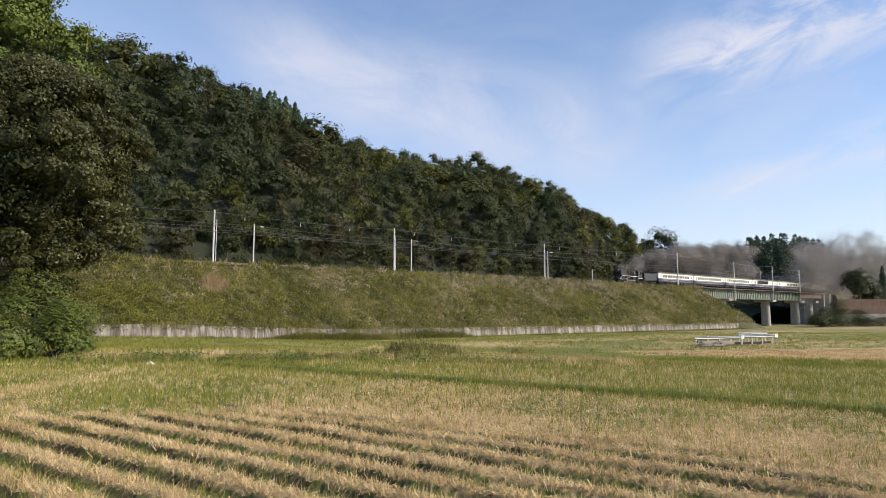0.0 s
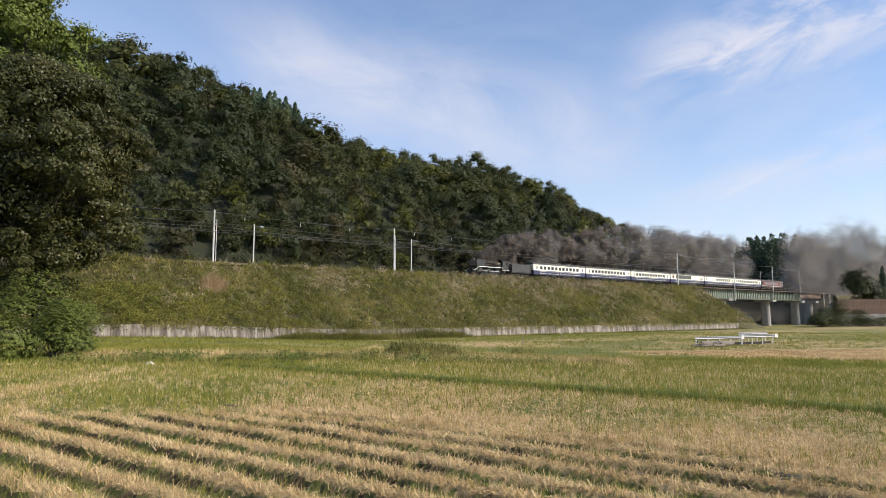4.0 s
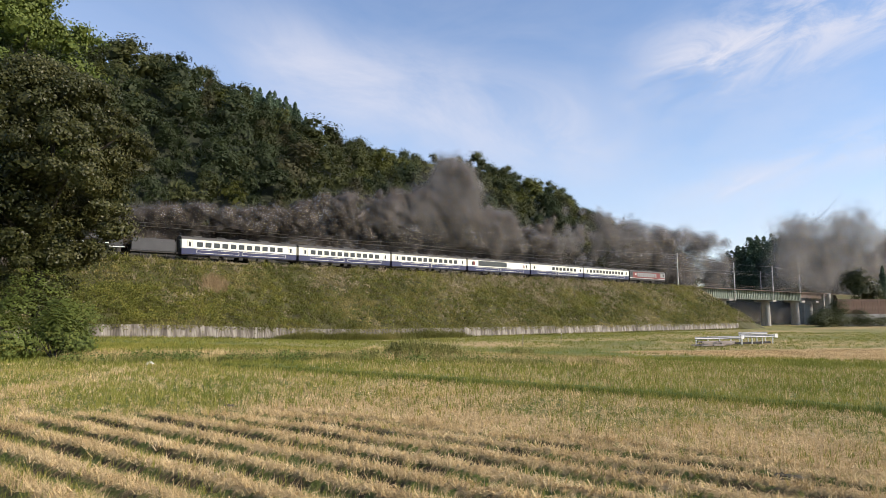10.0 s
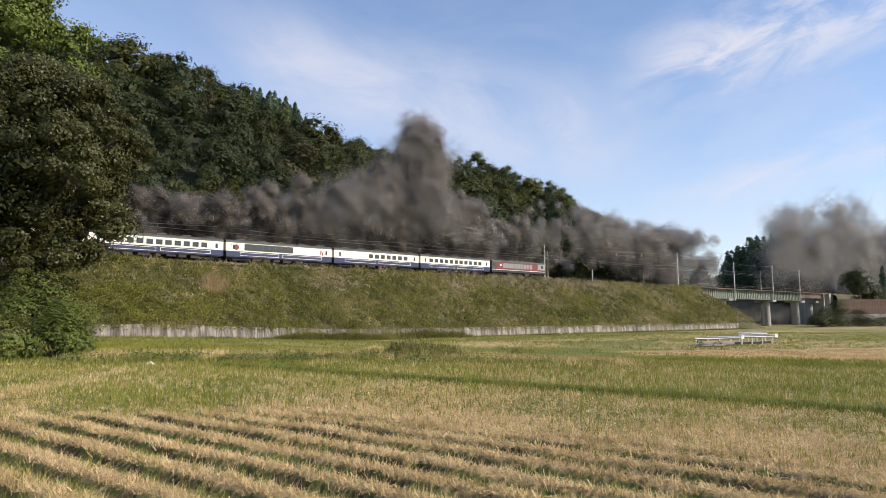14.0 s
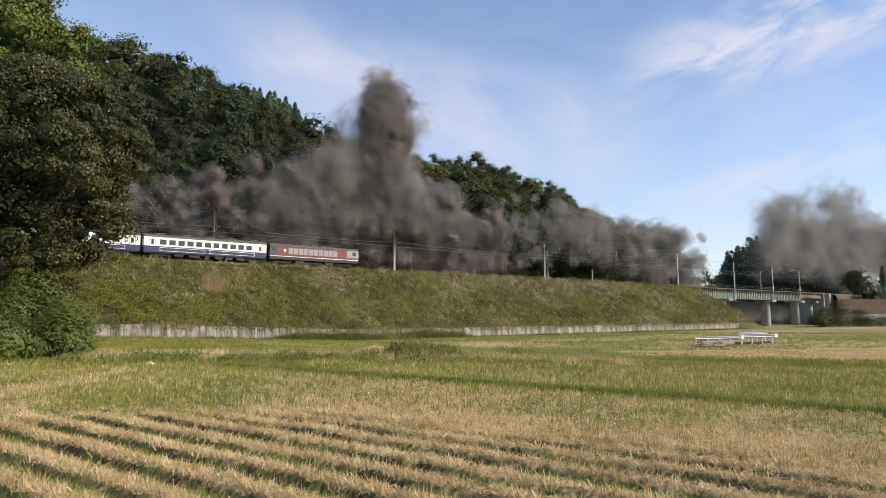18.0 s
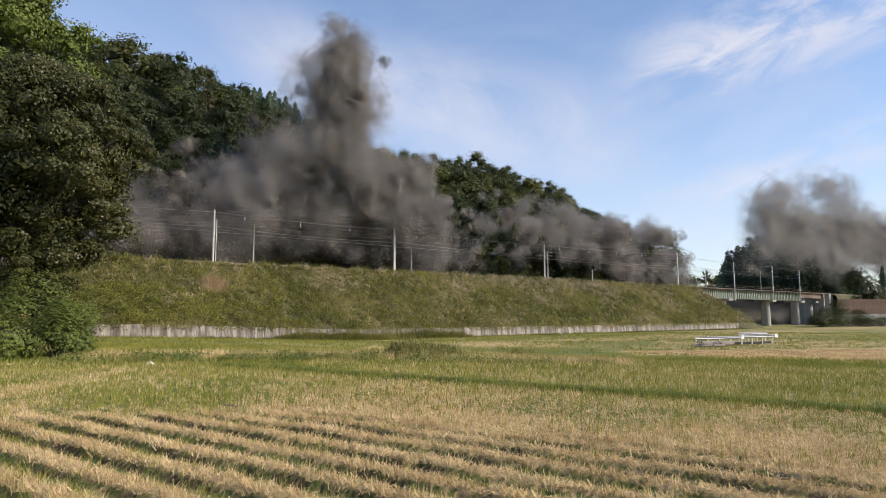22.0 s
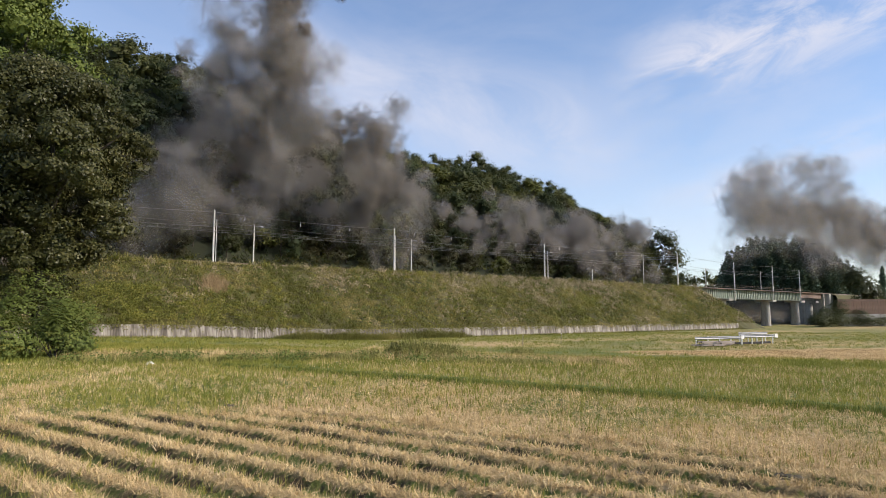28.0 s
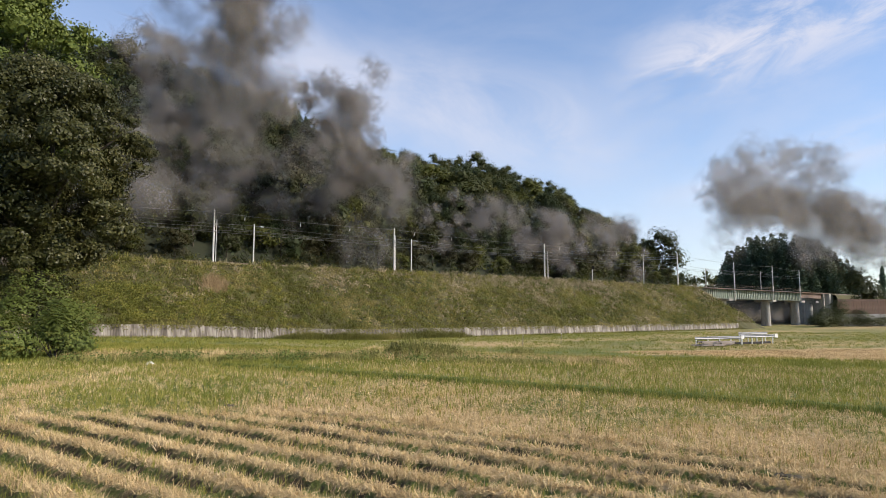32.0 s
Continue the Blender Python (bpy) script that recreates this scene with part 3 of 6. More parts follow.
def make_woods():
    rng = np.random.default_rng(3)
    far, dark, near, hue = [], [], [], []
    spots = []
    cells = {}
    for _ in range(9000):
        s, f = rng.uniform(-75, 178), rng.uniform()
        wr = float(np.interp(s, RIDGE_S, RIDGE_W))
        w = 13.5 + (wr - 9.5 - 13.5) * f
        big = rng.uniform() ** 2.2
        r = 3.2 + 5.0 * big if 24 < w < wr - 14 else 3.0 + 1.2 * big
        i, j = int(s // 8), int(w // 8)
        if all((s - a) ** 2 + (w - b) ** 2 > (0.66 * (r + c)) ** 2 for di in (-1, 0, 1) for dj in (-1, 0, 1) for a, b, c in cells.get((i + di, j + dj), ())):
            cells.setdefault((i, j), []).append((s, w, r))
            spots.append((s, w, r))
    for s, w, r in spots:
        z = float(hill_z(s, w))
        if z < 1:
            continue
        p = on_track(s, w, z - 0.5)
        a = rng.uniform(0, 6.28)
        if w < 17.5 and s > -40:
            near.append((p, a, rng.uniform(0.55, 0.95), rng.integers(0, 5)))
        else:
            kind = BROAD[rng.integers(0, 5)]
            k = r / kind[1] * 1.08
            q = kind[2] * [1, 1, min(1.25, (0.6 * k + 0.5) / k)]
            q = thinned(turned(q[::2] if k < 0.75 else q, p.x, p.y, p.z, a, k), p)
            far.append(q)
            tone = wobble(s, w, 0.045) + rng.normal(0, 0.85)
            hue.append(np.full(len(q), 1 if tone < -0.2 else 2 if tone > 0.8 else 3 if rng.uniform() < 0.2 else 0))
    s = -60.0
    while s < 172:
        wr = float(np.interp(s, RIDGE_S, RIDGE_W))
        for back in (-5.0, -0.5):
            w = wr + back + rng.uniform(-1.5, 1.5)
            p = on_track(s + rng.uniform(-1, 1), w, float(hill_z(s, w)) - rng.uniform(0.6, 2.6))
            q = thinned(turned(BROAD[rng.integers(0, 5)][2] * [1.05, 1.05, 1], p.x, p.y, p.z, rng.uniform(0, 6.28), rng.uniform(0.74, 0.95)), p)
            far.append(q)
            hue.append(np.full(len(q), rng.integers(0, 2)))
        s += 4.2
    for k in range(30):
        s0 = 28.5 + k * 0.5 + rng.uniform(-0.4, 0.4)
        w0 = float(np.interp(s0, RIDGE_S, RIDGE_W)) - rng.uniform(0, 5) - 9 * (k % 3 == 2)
        p = on_track(s0, w0, float(hill_z(s0, w0)) - 1.9)
        dark.append(turned(SPIRE[rng.integers(0, 3)][2] * [1.1, 1.1, 1], p.x, p.y, p.z, rng.uniform(0, 6.28), rng.uniform(0.76, 0.92)))
    for k in range(520):
        s0, w0 = rng.uniform(-62, 172), 10.5 + 13 * rng.uniform(0, 1) ** 1.6
        p = on_track(s0, w0, float(hill_z(s0, w0)))
        q = BROAD[rng.integers(0, 5)][2][::7]
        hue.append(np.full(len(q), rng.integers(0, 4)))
        far.append(turned(q, p.x, p.y, p.z - 0.6, rng.uniform(0, 6.28), rng.uniform(0.22, 0.5)))
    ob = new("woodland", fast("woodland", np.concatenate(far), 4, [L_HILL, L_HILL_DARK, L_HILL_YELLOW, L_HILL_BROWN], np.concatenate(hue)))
    tagged(ob, "dense dark green broadleaf woodland on the hillside", "woods", "", "stuff")
    ob = new("conifer_wood", fast("conifer_wood", np.concatenate(dark), 4, [L_CONIFER]))
    tagged(ob, "dark conifers standing on the hill's ridge", "woods", "", "stuff")
    kinds = []
    for k, (h, r, q) in enumerate(BROAD):
        t = thing("woodland_tree", "leafy green tree at the foot of the wooded hill", "tree", group="trees along the railway")
        part("trunk", limbs(h, r, np.random.default_rng(20 + k), 0.22), M_BARK, t, "dark bare trunk")
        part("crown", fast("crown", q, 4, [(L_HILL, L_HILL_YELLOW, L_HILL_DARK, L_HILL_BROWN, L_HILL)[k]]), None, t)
        kinds.append(t)
    used = set()
    for p, a, k, i in near:
        m = Matrix.Translation(p) @ pose(0, 0, 0, 0, 0, math.degrees(a))
        if i in used:
            t = copy_thing(kinds[i], m)
        else:
            t = kinds[i]
            t.matrix_basis = m
            used.add(i)
        t.scale = (k, k, k)


make_woods()
# ---------------- the train: each vehicle's own x runs back from its front, y across (minus: towards the fields), z up from the rail ----------------
def make_wheelset(parent, x, r, name="wheel", gauge=0.53, spokes=0, mat=None):
    made = []
    for side in (-1, 1):
        bm = rod((0, -0.07, 0), (0, 0.07, 0), r, None, 24)
        if spokes:
            bm.free()
            bm = bmesh.new()
            bmesh.ops.create_cone(bm, cap_ends=False, segments=28, radius1=r, radius2=r, depth=0.14, matrix=pose(0, 0, 0, 90))
            bmesh.ops.create_cone(bm, cap_ends=False, segments=28, radius1=r * 0.86, radius2=r * 0.86, depth=0.14, matrix=pose(0, 0, 0, 90))
            edges = [e for e in bm.edges if e.is_boundary]
            bmesh.ops.bridge_loops(bm, edges=[e for e in edges if sum(v.co.y for v in e.verts) > 0])
            bmesh.ops.bridge_loops(bm, edges=[e for e in edges if sum(v.co.y for v in e.verts) < 0])
        wheel = part(name, bm, mat or M_UNDER, parent, at=pose(x, side * gauge, r))
        if spokes and parent.parent is None:
            spoke = as_mesh("spoke", rod((0.1, 0, 0), (r * 0.9, 0, 0), 0.05, 0.04, 6), mat or M_UNDER)
            for k in range(spokes):
                part("spoke", spoke, None, wheel, at=pose(0, 0, 0, 0, 360 * k / spokes, 0))
            part("hub", rod((0, -0.1, 0), (0, 0.1, 0), 0.17, None, 14), mat or M_UNDER, wheel)
            part("crank_pin", rod((0.33, -0.02, 0), (0.33, side * 0.2, 0), 0.07, None, 10), M_RODSTEEL, wheel)
            if r > 0.6:
                part("balance_weight", box(-r * 0.8, -0.4, -0.06, 0.06, -0.34, 0.34, 0.03), mat or M_UNDER, wheel)
        made.append(wheel)
    bm = rod((x, -gauge, r), (x, gauge, r), 0.08)
    part("axle", bm, M_UNDER, parent)
    return made


def make_bogie(parent, x, base=2.1, r=0.43):
    bg = part("bogie", box(x - base / 2 - 0.55, x + base / 2 + 0.55, -0.95, -0.8, 0.42, 0.68, 0.05), M_UNDER, parent)
    bm = box(x - base / 2 - 0.55, x + base / 2 + 0.55, 0.8, 0.95, 0.42, 0.68, 0.05)
    box(x - 0.25, x + 0.25, -0.9, 0.9, 0.5, 0.8, 0.04, bm)
    part("bogie_frame", bm, M_UNDER, bg)
    for dx in (-base / 2, base / 2):
        for y in (-0.9, 0.9):
            part("axle_box", box(x + dx - 0.17, x + dx + 0.17, y - 0.1, y + 0.1, 0.25, 0.58, 0.04), M_UNDER, bg)
        make_wheelset(bg, x + dx, r)
    for y in (-0.88, 0.88):
        part("spring", rod((x, y, 0.3), (x, y, 0.85), 0.13, None, 10), M_UNDER, bg)
    return bg


def make_steam_engine():
    t = thing("steam_locomotive", "black steam locomotive with white-edged running board and smoke deflectors", "locomotive")
    bm = bmesh.new()
    rod((1.7, 0, 2.62), (3.7, 0, 2.62), 0.90, None, 32, bm)
    rod((3.7, 0, 2.62), (6.6, 0, 2.62), 0.86, 0.93, 32, bm)
    rod((6.6, 0, 2.62), (9.3, 0, 2.62), 0.93, 0.95, 32, bm)
    boiler = part("boiler", bm, M_BLACK, t, smooth=False)
    for x in (3.7, 4.9, 6.6, 8.0):
        part("boiler_band", rod((x, 0, 2.62), (x + 0.07, 0, 2.62), 0.965, None, 32), M_BLACK, boiler)
    bm = rod((1.58, 0, 2.62), (1.7, 0, 2.62), 0.70, 0.86, 28)
    rod((1.5, 0, 2.62), (1.58, 0, 2.62), 0.15, 0.5, 16, bm)
    part("smokebox_door", bm, M_BLACK, boiler)
    bm = rod((2.55, 0, 3.4), (2.55, 0, 3.72), 0.36, 0.27, 20)
    rod((2.55, 0, 3.72), (2.55, 0, 3.96), 0.27, 0.31, 20, bm)
    part("chimney", bm, M_BLACK, t)
    bm = bmesh.new()
    bmesh.ops.create_uvsphere(bm, u_segments=20, v_segments=10, radius=0.42, matrix=pose(4.9, 0, 3.45) @ Matrix.Diagonal((1.9, 1, 0.95, 1)))
    part("steam_dome", bm, M_BLACK, t, smooth=True)
    part("safety_valve", rod((6.9, 0, 3.5), (6.9, 0, 3.82), 0.13, 0.1, 12), M_BLACK, t)
    for y in (-0.62, 0.62):
        part("sand_pipe", rod((4.9, y, 3.3), (4.9, y * 1.6, 1.9), 0.03, None, 6), M_BLACK, t)
        part("handrail", rod((2.0, y * 1.5, 3.0), (9.2, y * 1.58, 3.0), 0.022, None, 6), M_RODSTEEL, t)
    part("feedwater_heater", rod((1.2, -0.75, 2.05), (1.2, 0.75, 2.05), 0.24, None, 16), M_BLACK, t)
    part("headlamp", rod((1.45, 0, 3.72), (1.75, 0, 3.72), 0.2, 0.17, 16), M_RODSTEEL, t, "round chrome headlamp")
    for y in (-1, 1):
        bm = box(1.15, 3.85, y * 1.32 - 0.02, y * 1.32 + 0.02, 2.05, 3.62, 0.012)
        part("smoke_deflector", bm, M_BLACK, t, "tall flat black smoke deflector")
        bm = box(2.2, 9.3, min(y * 0.75, y * 1.42), max(y * 0.75, y * 1.42), 1.93, 2.0)
        part("running_board", bm, M_BLACK, t)
        ed = box(1.75, 9.35, y * 1.43 - 0.015, y * 1.43 + 0.015, 1.90, 2.03)
        part("board_edge", ed, M_WHITE, t, "white-painted edge")
        dx0, dz0, dx1, dz1 = 0.65, 1.18, 1.78, 1.99
        bm = bmesh.new()
        for z in (0.0,):
            v = [bm.verts.new(c) for c in ((dx0, y * 0.9, dz0), (dx0, y * 1.42, dz0), (dx1, y * 1.42, dz1), (dx1, y * 0.9, dz1), (dx0, y * 0.9, dz0 - 0.07), (dx0, y * 1.42, dz0 - 0.07), (dx1, y * 1.42, dz1 - 0.07), (dx1, y * 0.9, dz1 - 0.07))]
            for q in ((0, 1, 2, 3), (4, 5, 6, 7), (0, 1, 5, 4), (1, 2, 6, 5), (2, 3, 7, 6), (3, 0, 4, 7)):
                bm.faces.new([v[i] for i in q])
        bmesh.ops.recalc_face_normals(bm, faces=bm.faces)
        part("front_step_plate", bm, M_BLACK, t)
        bm = rod((dx0, y * 1.44, dz0), (dx1, y * 1.44, dz1), 0.06, None, 4)
        part("board_edge", bm, M_WHITE, t, "white-painted edge")
        part("board_edge", box(0.1, 0.68, y * 1.43 - 0.015, y * 1.43 + 0.015, 1.1, 1.22), M_WHITE, t, "white-painted edge")
        bm = rod((1.75, y * 1.08, 1.0), (3.0, y * 1.08, 1.0), 0.42, None, 20)
        rod((1.85, y * 1.08, 1.52), (2.95, y * 1.08, 1.52), 0.24, None, 16, bm)
        cyl = part("cylinder", bm, M_BLACK, t)
        part("cylinder_cover", rod((1.68, y * 1.08, 1.0), (1.75, y * 1.08, 1.0), 0.34, 0.4, 18), M_RODSTEEL, cyl, "bright steel cover")
        part("slide_bar", box(3.0, 4.5, y * 1.08 - 0.05, y * 1.08 + 0.05, 1.16, 1.24), M_RODSTEEL, t)
        part("valve_link", box(4.5, 5.6, y * 1.12 - 0.03, y * 1.12 + 0.03, 1.45, 1.55), M_RODSTEEL, t)
        part("link_bracket", box(5.0, 5.3, y * 1.05 - 0.05, y * 1.05 + 0.05, 1.2, 1.93), M_BLACK, t)
        part("cab_edge", box(9.3, 11.6, y * 1.43 - 0.012, y * 1.43 + 0.012, 1.42, 1.52), M_WHITE, t, "white-painted edge")
        part("frame_plate", box(0.5, 11.3, y * 0.44 - 0.03, y * 0.44 + 0.03, 0.75, 1.75), M_UNDER, t)
        part("cowcatcher", rod((0.2, y * 0.9, 1.0), (0.35, y * 0.6, 0.2), 0.05, None, 6), M_BLACK, t)
    cab = part("cab_roof", sweep([(-1.42, 3.55), (-1.1, 3.78), (-0.5, 3.9), (0.5, 3.9), (1.1, 3.78), (1.42, 3.55), (1.38, 3.5), (0.5, 3.83), (-0.5, 3.83), (-1.38, 3.5)], 9.1, 11.9), M_BLACK, t)
    for y in (-1, 1):
        bm = box(9.35, 11.3, y * 1.38 - 0.03, y * 1.38 + 0.03, 1.4, 2.45)
        box(9.35, 9.75, y * 1.38 - 0.03, y * 1.38 + 0.03, 2.45, 3.55, 0, bm)
        box(11.0, 11.3, y * 1.38 - 0.03, y * 1.38 + 0.03, 2.45, 3.55, 0, bm)
        box(9.75, 11.0, y * 1.38 - 0.03, y * 1.38 + 0.03, 3.25, 3.55, 0, bm)
        part("cab_side", bm, M_BLACK, t)
        part("cab_window", box(9.76, 10.38, y * 1.36 - 0.01, y * 1.36 + 0.01, 2.46, 3.24), M_GLASS, t)
        part("cab_step", box(11.1, 11.6, y * 1.3 - 0.1, y * 1.3 + 0.1, 0.45, 0.52), M_BLACK, t)
    bm = box(9.3, 9.38, -1.36, 1.36, 1.4, 3.55)
    part("cab_front", bm, M_BLACK, t)
    bm = box(7.6, 9.3, -0.85, 0.85, 1.2, 2.3, 0.08)
    part("firebox", bm, M_BLACK, t)
    part("buffer_beam", box(0.35, 0.6, -1.3, 1.3, 0.85, 1.2, 0.03), M_BLACK, t)
    part("coupler", box(0.0, 0.4, -0.14, 0.14, 0.75, 1.05, 0.05), M_UNDER, t)
    for x in (1.15, 3.25):
        make_wheelset(t, x, 0.46, "leading_wheel", 0.53, 9)
    make_wheelset(t, 10.2, 0.46, "trailing_wheel", 0.53, 9)
    drivers = [w for x in (4.45, 6.4, 8.35) for w in make_wheelset(t, x, 0.875, "driving_wheel", 0.53, 14, M_BLACK)]
    rods = []
    for y in (-1, 1):
        bm = box(4.3, 8.5, -0.03, 0.03, -0.06, 0.06, 0.015)
        for x in (4.45, 6.4, 8.35):
            rod((x, -0.05, 0), (x, 0.05, 0), 0.13, None, 12, bm)
        rods.append((part("side_rod", bm, M_RODSTEEL, t, "bright steel rod", at=pose(0, y * 0.74, 0.875)), y))
    return t, drivers, rods


def make_tender():
    t = thing("tender", "dark grey coal tender coupled behind the locomotive", "tender")
    part("tank", box(0.35, 7.0, -1.38, 1.38, 1.15, 2.75, 0.05), M_TENDER, t)
    bm = box(0.5, 6.7, -1.35, -1.3, 2.73, 3.12)
    box(0.5, 6.7, 1.3, 1.35, 2.73, 3.12, 0, bm)
    box(6.7, 6.77, -1.35, 1.35, 2.73, 3.12, 0, bm)
    part("coal_bunker", bm, M_TENDER, t)
    rng = random.Random(4)
    bm = bmesh.new()
    bmesh.ops.create_grid(bm, x_segments=22, y_segments=12, size=0.5, matrix=pose(2.7, 0, 2.75) @ Matrix.Diagonal((4.3, 2.56, 1, 1)))
    for v in bm.verts:
        v.co.z += 0.42 * (1 - (v.co.y / 1.4) ** 2) + rng.uniform(0, 0.16) - 0.1 * max(0, v.co.x - 3.2)
    part("coal", bm, M_COAL, t, "heaped black coal")
    part("underframe", box(0.2, 7.3, -1.25, 1.25, 0.92, 1.15, 0.02), M_UNDER, t)
    part("water_hatch", rod((6.1, 0, 2.75), (6.1, 0, 2.95), 0.35, None, 16), M_TENDER, t)
    for y in (-1.3, 1.3):
        part("ladder", box(6.95, 7.02, y - 0.2, y + 0.2, 0.9, 2.7), M_UNDER, t)
    make_bogie(t, 1.75, 1.8)
    make_bogie(t, 5.6, 1.8)
    return t


ROOF_ARC = [(1.42, 3.42), (1.34, 3.62), (1.1, 3.8), (0.6, 3.93), (0, 3.98), (-0.6, 3.93), (-1.1, 3.8), (-1.34, 3.62), (-1.42, 3.42)]


def make_coach(kind):
    labels = {"plain": "cream and navy passenger coach with eleven square windows", "lounge": "cream and navy lounge coach with long dark window and red emblem",
              "half": "cream and navy passenger coach with windows on half its side"}
    t = thing("passenger_coach", labels[kind], "coach", group="coaches of the train")
    n = CAR - 0.5
    x0, x1 = 0.25, 0.25 + n
    low, mid, top = 0.95, 1.93, 3.42
    part("lower_body", box(x0, x1, -1.42, 1.42, low, mid, 0.03), M_NAVY, t, "navy blue lower body")
    body = part("upper_body", box(x0, x1, -1.42, 1.42, mid, top, 0.02), M_CREAM, t, "cream upper body")
    part("roof", sweep(ROOF_ARC[::-1] + [(1.38, 3.40), (-1.38, 3.40)][0:0], x0 - 0.05, x1 + 0.05), M_ROOF, t, "sooty grey roof")
    for k in range(5):
        xa = x0 + 2.0 + k * 3.9
        part("air_conditioner", box(xa, xa + 1.5, -0.75, 0.75, 3.9, 4.12, 0.08), M_ROOF, t)
    if kind == "plain":
        wins = [3.15 + k * 1.42 for k in range(11)]
    elif kind == "half":
        wins = [8.6 + k * 1.42 for k in range(7)]
    else:
        wins = []
    for y in (-1, 1):
        for xw in wins:
            fr = part("window", box(xw - 0.5, xw + 0.5, y * 1.42 - 0.02, y * 1.42 + 0.02, 2.2, 3.02, 0.01), M_ROOF, t)
            part("pane", box(xw - 0.45, xw + 0.45, y * 1.435 - 0.012, y * 1.435 + 0.012, 2.25, 2.97), M_GLASS, fr)
        if kind == "lounge":
            fr = part("panorama_window", box(3.4, 12.6, y * 1.42 - 0.02, y * 1.42 + 0.02, 2.12, 3.28, 0.02), M_ROOF, t, "long dark window band")
            for k in range(8):
                part("pane", box(3.45 + k * 1.14, 4.55 + k * 1.14, y * 1.435 - 0.012, y * 1.435 + 0.012, 2.17, 3.23), M_GLASS, fr)
            part("emblem", rod((2.0, y * 1.42, 2.6), (2.0, y * 1.44, 2.6), 0.48, None, 24), M_RED, t, "round red emblem")
            bm = box(18.1, 18.35, y * 1.42 - 0.015, y * 1.42 + 0.015, 2.2, 3.0)
            box(18.5, 18.7, y * 1.42 - 0.015, y * 1.42 + 0.015, 2.1, 2.7, 0, bm)
            part("emblem", bm, M_RED, t, "small red mark")
        for xd in (1.55, n - 0.9):
            d = part("door", box(xd - 0.42, xd + 0.42, y * 1.40 - 0.03, y * 1.40 + 0.03, 1.05, 3.2, 0.02), M_CREAM if kind != "plain" else M_CREAM, t)
            part("door_window", box(xd - 0.2, xd + 0.2, y * 1.43 - 0.015, y * 1.43 + 0.015, 2.2, 3.0), M_GLASS, d)
            part("door_gap", box(xd - 0.46, xd - 0.42, y * 1.42 - 0.008, y * 1.42 + 0.008, 1.05, 3.25), M_ROOF, d)
            part("door_gap", box(xd + 0.42, xd + 0.46, y * 1.42 - 0.008, y * 1.42 + 0.008, 1.05, 3.25), M_ROOF, d)
            part("door_foot", box(xd - 0.44, xd + 0.44, y * 1.415 - 0.02, y * 1.415 + 0.02, 1.0, mid), M_NAVY, d)
        for a, b in ((2.7, n / 2 - 0.35), (n / 2 + 0.35, n - 1.9)):
            for z in (1.22, 1.74):
                part("stripe", box(a, b, y * 1.42 - 0.012, y * 1.42 + 0.012, z - 0.028, z + 0.028), M_CREAM, t, "thin cream line")
            for xx in (a, b):
                part("stripe", box(xx - 0.028, xx + 0.028, y * 1.42 - 0.012, y * 1.42 + 0.012, 1.19, 1.77), M_CREAM, t)
        part("gutter", box(x0, x1, y * 1.43 - 0.03, y * 1.43 + 0.03, 3.38, 3.44), M_ROOF, t)
    part("underframe", box(x0 + 0.2, x1 - 0.2, -1.25, 1.25, 0.8, 0.95), M_UNDER, t)
    rng = random.Random(len(kind))
    xa = 5.0
    while xa < n - 5.0:
        ln = rng.uniform(0.7, 1.9)
        part("equipment_box", box(xa, xa + ln, -1.22, 1.22, rng.uniform(0.3, 0.45), 0.8, 0.04), M_UNDER, t)
        xa += ln + rng.uniform(0.3, 0.9)
    for xg in (x0 - 0.24, x1):
        part("gangway", box(xg, xg + 0.24, -0.55, 0.55, 1.0, 3.3, 0.03), M_UNDER, t)
    make_bogie(t, 3.1)
    make_bogie(t, n - 2.6)
    return t


